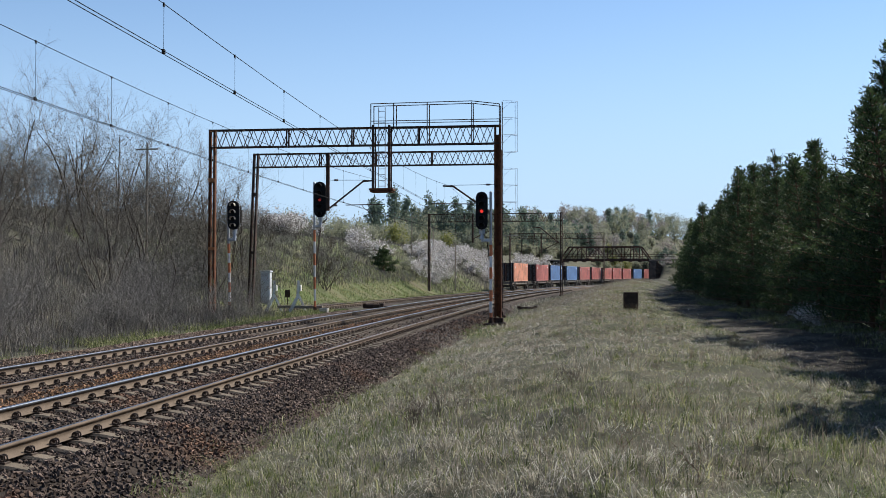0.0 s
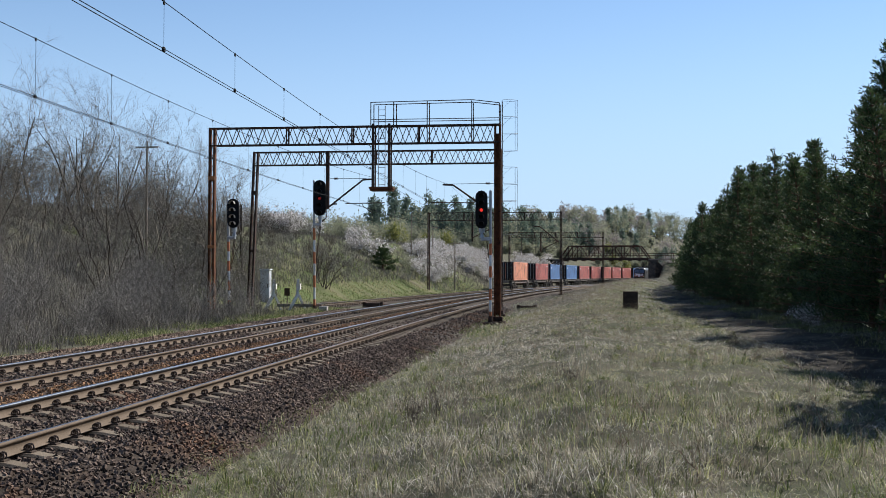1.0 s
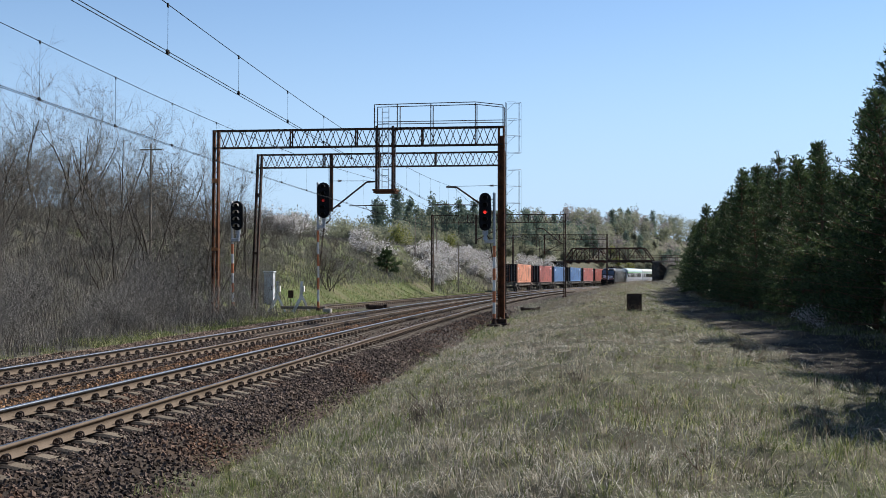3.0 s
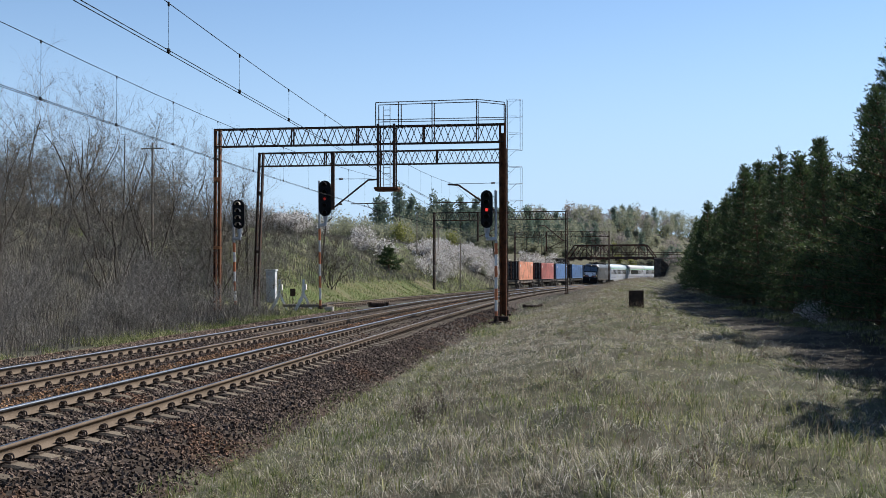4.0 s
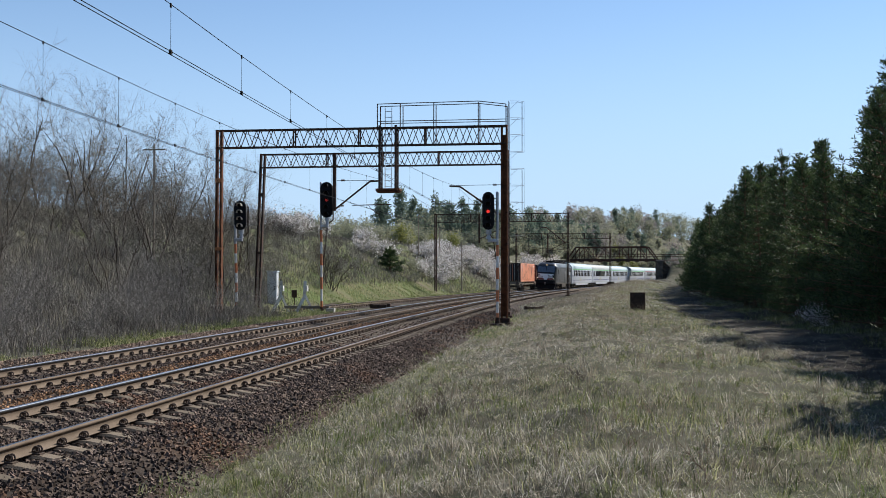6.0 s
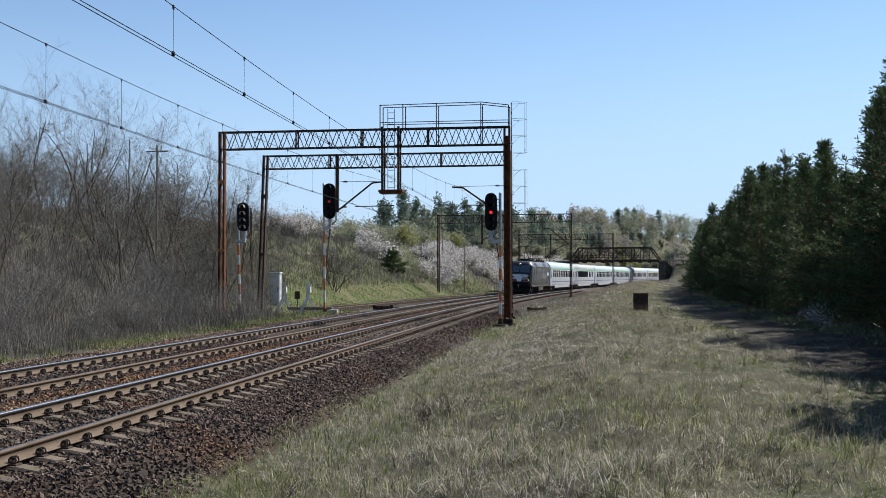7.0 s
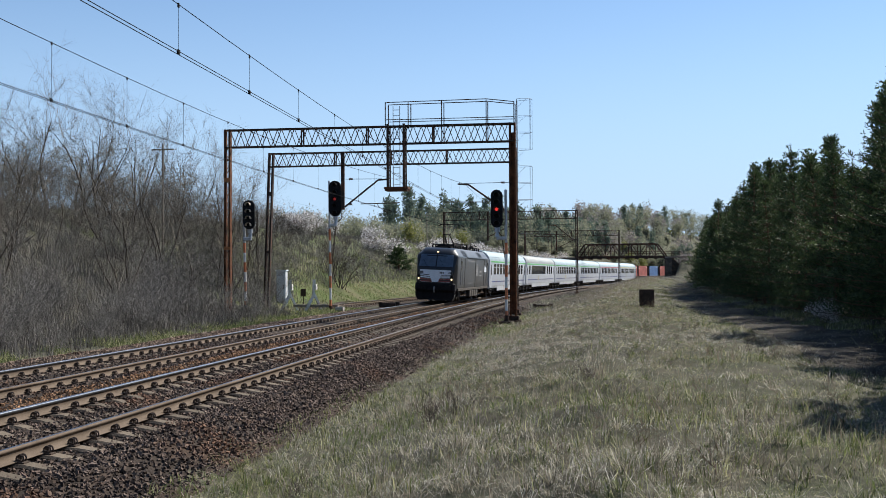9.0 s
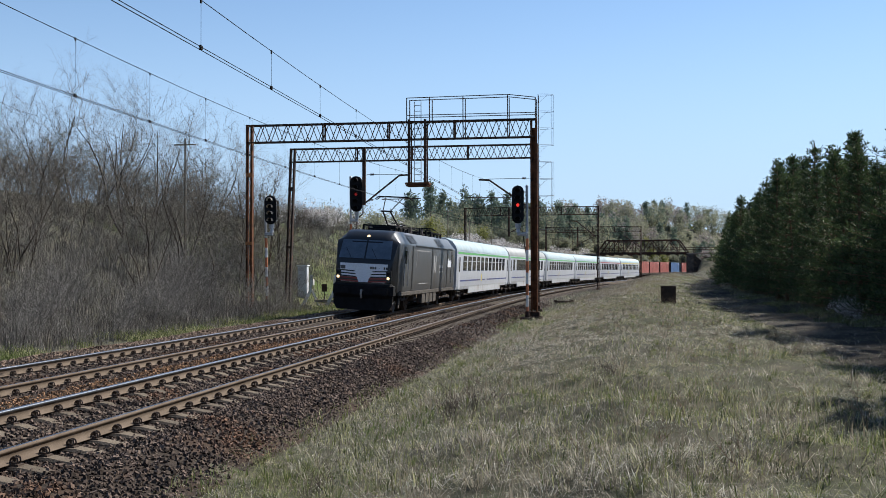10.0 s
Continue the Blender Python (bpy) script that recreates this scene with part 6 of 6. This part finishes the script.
    pipe(bm, [(0.55, 3.4, 4.25), (0.5, 7.0, 4.28), (-0.5, 10.0, 4.28), (0.5, 14.5, 4.25)], 0.025, 6)
    part("roof_busbar", bm, BLACK, e)
    for y0 in (3.0, 12.9):
        bm = B()
        for x in (-0.75, 0.75):
            bar(bm, (x, y0, 4.1), (x, y0 + 3.6, 4.1), 0.07)
            for k in range(4):
                bar(bm, (x, y0 + 0.1 + k * 1.1, 3.82), (x, y0 + 0.1 + k * 1.1, 4.12), 0.09)
        for k in range(5):
            bar(bm, (-0.75, y0 + k * 0.9, 4.1), (0.75, y0 + k * 0.9, 4.1), 0.06)
        part("pantograph_frame", bm, BLACK, e)
    rr = random.Random(4)
    for k in range(16):
        bm = B()
        x, y = rr.uniform(-0.8, 0.8), rr.uniform(6.8, 12.6)
        rod(bm, (x, y, 3.82), (x, y, rr.uniform(4.05, 4.3)), rr.uniform(0.05, 0.1), 0.05, n=8)
        part("roof_fitting", bm, BLACK, e)
    bm = B()
    for x in (-0.45, 0.45):
        pipe(bm, [(x * 0.6, 6.4, 4.15), (x * 0.4, 4.6, 4.85)], 0.04, 6)
        pipe(bm, [(x * 0.4, 4.6, 4.85), (x, 6.3, 5.62)], 0.024, 6)
    pipe(bm, [(-0.3, 4.6, 4.85), (0.3, 4.6, 4.85)], 0.04, 6)
    box(bm, -0.6, 0.6, 4.3, 6.6, 4.0, 4.08, 0.02)
    for y in (6.1, 6.5):
        pipe(bm, [(-0.97, y, 5.5), (-0.75, y, 5.66), (0.75, y, 5.66), (0.97, y, 5.5)], 0.024, 6)
    part("raised_pantograph", bm, BLACK, e, "raised black current collector")
    bm = B()
    for x in (-0.45, 0.45):
        pipe(bm, [(x, 13.0, 4.12), (x * 0.7, 15.4, 4.2), (x, 13.4, 4.3)], 0.03, 6)
    for y in (13.2, 13.6):
        pipe(bm, [(-0.97, y, 4.2), (-0.75, y, 4.34), (0.75, y, 4.34), (0.97, y, 4.2)], 0.025, 6)
    part("folded_pantograph", bm, BLACK, e)
    wh = bogie(e, 4.75, 3.0, 0.625) + bogie(e, L - 4.75, 3.0, 0.625)
    return e, wh


WHITE_GREY = mat("faint_pale_lettering", (0.22, 0.22, 0.22), (0.3, 0.3, 0.3), 3, 0.6, 0, 0)


def coach_ring(y, k=1.0):
    half = [(1.36, 0.78), (1.41, 1.0), (1.41, 2.0), (1.4, 3.2), (1.3, 3.5), (1.05, 3.8), (0.6, 3.98), (0.2, 4.04)]
    pts = half + [(-x, z) for x, z in half[::-1]]
    return [(x * k, y, z) for x, z in pts]


def coach(kind, line):
    e = tagged(new("passenger_coach"), {"seats": "white passenger coach with blue line and " + line + " stripe above windows", "dining": "white dining coach with one long dark window band"}[kind], "railway coach", "coaches of the passenger train")
    L = 26.4
    bm = B()
    rings = [coach_ring(0.35, 0.97), coach_ring(0.5), coach_ring(L - 0.5), coach_ring(L - 0.35, 0.97)]

    def pick(i, j):
        return 2 if j in (0, 14) else (1 if 3 <= j <= 11 else 0)

    loft(bm, rings, pick)
    part("body", bm, [COACH_WHITE, COACH_ROOF if kind == "seats" else GREY_ROOF, COACH_GREY], e, smooth=True)
    for x in (-1, 1):
        bm = B()
        box(bm, x * 1.404 - 0.008, x * 1.404 + 0.008, 0.6, L - 0.6, 3.04, 3.16)
        part("upper_stripe", bm, LINE[line], e, line + " stripe under the roof")
        for y0, y1 in ((1.5, 10.2), (11.2, 12.6), (13.4, L - 1.5)):
            bm = B()
            box(bm, x * 1.41 - 0.006, x * 1.41 + 0.006, y0, y1, 1.3, 1.39)
            part("lower_stripe", bm, LINE["blue"], e, "dark blue line along the side")
        bm = B()
        box(bm, x * 1.41 - 0.006, x * 1.41 + 0.006, 10.5, 10.85, 1.25, 1.75)
        part("side_emblem", bm, LINE["yellow"], e)
        bm = B()
        box(bm, x * 1.36 - 0.03, x * 1.36 + 0.03, 5.2, L - 5.2, 0.5, 0.95, 0.02)
        part("skirt", bm, COACH_GREY, e)
        if kind == "seats":
            spans = [(2.6 + i * 1.93, 2.6 + i * 1.93 + 1.3) for i in range(11)]
        else:
            spans = [(2.4, 3.3), (4.4, 16.6), (18.0, 19.2), (20.0, 21.2), (22.0, 23.2)]
        for y0, y1 in spans:
            bm = B()
            box(bm, x * 1.408 - 0.012, x * 1.408 + 0.012, y0, y1, 1.98, 2.92, 0.03)
            w = part("window", bm, WINDOW, e)
            if kind == "seats":
                bm = B()
                box(bm, x * 1.412 - 0.014, x * 1.412 + 0.014, y0 + 0.03, y1 - 0.03, 2.58, 2.62)
                part("window_bar", bm, COACH_GREY, w)
        for y0 in (0.75, L - 1.6):
            bm = B()
            box(bm, x * 1.405 - 0.012, x * 1.405 + 0.012, y0, y0 + 0.85, 0.85, 2.98, 0.02)
            d = part("door", bm, COACH_WHITE, e)
            bm = B()
            box(bm, x * 1.412 - 0.014, x * 1.412 + 0.014, y0 + 0.22, y0 + 0.62, 1.9, 2.85, 0.02)
            part("door_window", bm, WINDOW, d)
            bm = B()
            box(bm, x * 1.3 - 0.12, x * 1.3 + 0.12, y0, y0 + 0.85, 0.42, 0.46)
            box(bm, x * 1.3 - 0.12, x * 1.3 + 0.12, y0, y0 + 0.85, 0.66, 0.7)
            part("step", bm, BOGIE, d)
    for y0, y1 in ((0.02, 0.38), (L - 0.38, L - 0.02)):
        bm = B()
        box(bm, -0.7, 0.7, y0, y1, 1.1, 3.4, 0.12)
        part("gangway", bm, BLACK, e)
    bm = B()
    for y in (6.5, 9.2, 12.5, 16.0, 19.0):
        box(bm, -1.2, 1.2, y, y + 1.5, 0.42, 0.8, 0.05)
    box(bm, -1.25, 1.25, 0.4, L - 0.4, 0.75, 1.0)
    part("underframe", bm, BOGIE, e)
    for y in (4.0, 8.5, 13.0, 17.5, 22.0):
        bm = B()
        box(bm, -0.3, 0.3, y, y + 0.7, 4.0, 4.1, 0.03)
        part("roof_vent", bm, GREY_ROOF, e)
    for y in (3.7, L - 3.7):
        bogie(e, y, 2.5, 0.46)
    return e


LOCO, LOCO_WHEELS = locomotive()
FIRST = coach("seats", "green")
COACHES = [FIRST, coach("dining", "green"), copy_thing(FIRST, Matrix()), copy_thing(FIRST, Matrix()), coach("seats", "red"), coach("seats", "yellow")]


def train_front(t):
    return 21.5 + 27.1 * (10 - t)


def motions():
    times = [0.5 * i for i in range(21)]
    for i, ob in enumerate([LOCO] + COACHES):
        length = 18.98 if i == 0 else 26.4
        rows = []
        for t in times:
            s = train_front(t) + (0 if i == 0 else 18.98 + 26.4 * (i - 1))
            a, b = along(s + 4, TRACK_2), along(s + length - 4, TRACK_2)
            th = math.atan2(b[0] - a[0], b[1] - a[1])
            c = (a + b) / 2
            x, y = c[0] - math.sin(th) * length / 2, c[1] - math.cos(th) * length / 2
            rows.append((t, pose(x, y, -0.066 + CANT / 2, 0, 3.0, -math.degrees(th))))
        walk(ob, rows)
    # the engine's wheels roll towards the viewer
    for wheel, x, y in LOCO_WHEELS:
        rows = []
        for k in range(301):
            t = k / 30
            turn = math.degrees((train_front(t) - train_front(0)) / 0.625)
            m = pose(x, y, 0.625) @ Matrix.Rotation(radians(-turn), 4, "X")
            rows.append((t, m @ pose(0, 0, 0, 0, 0, 0 if x > 0 else 180)))
        walk(wheel, rows)


motions()
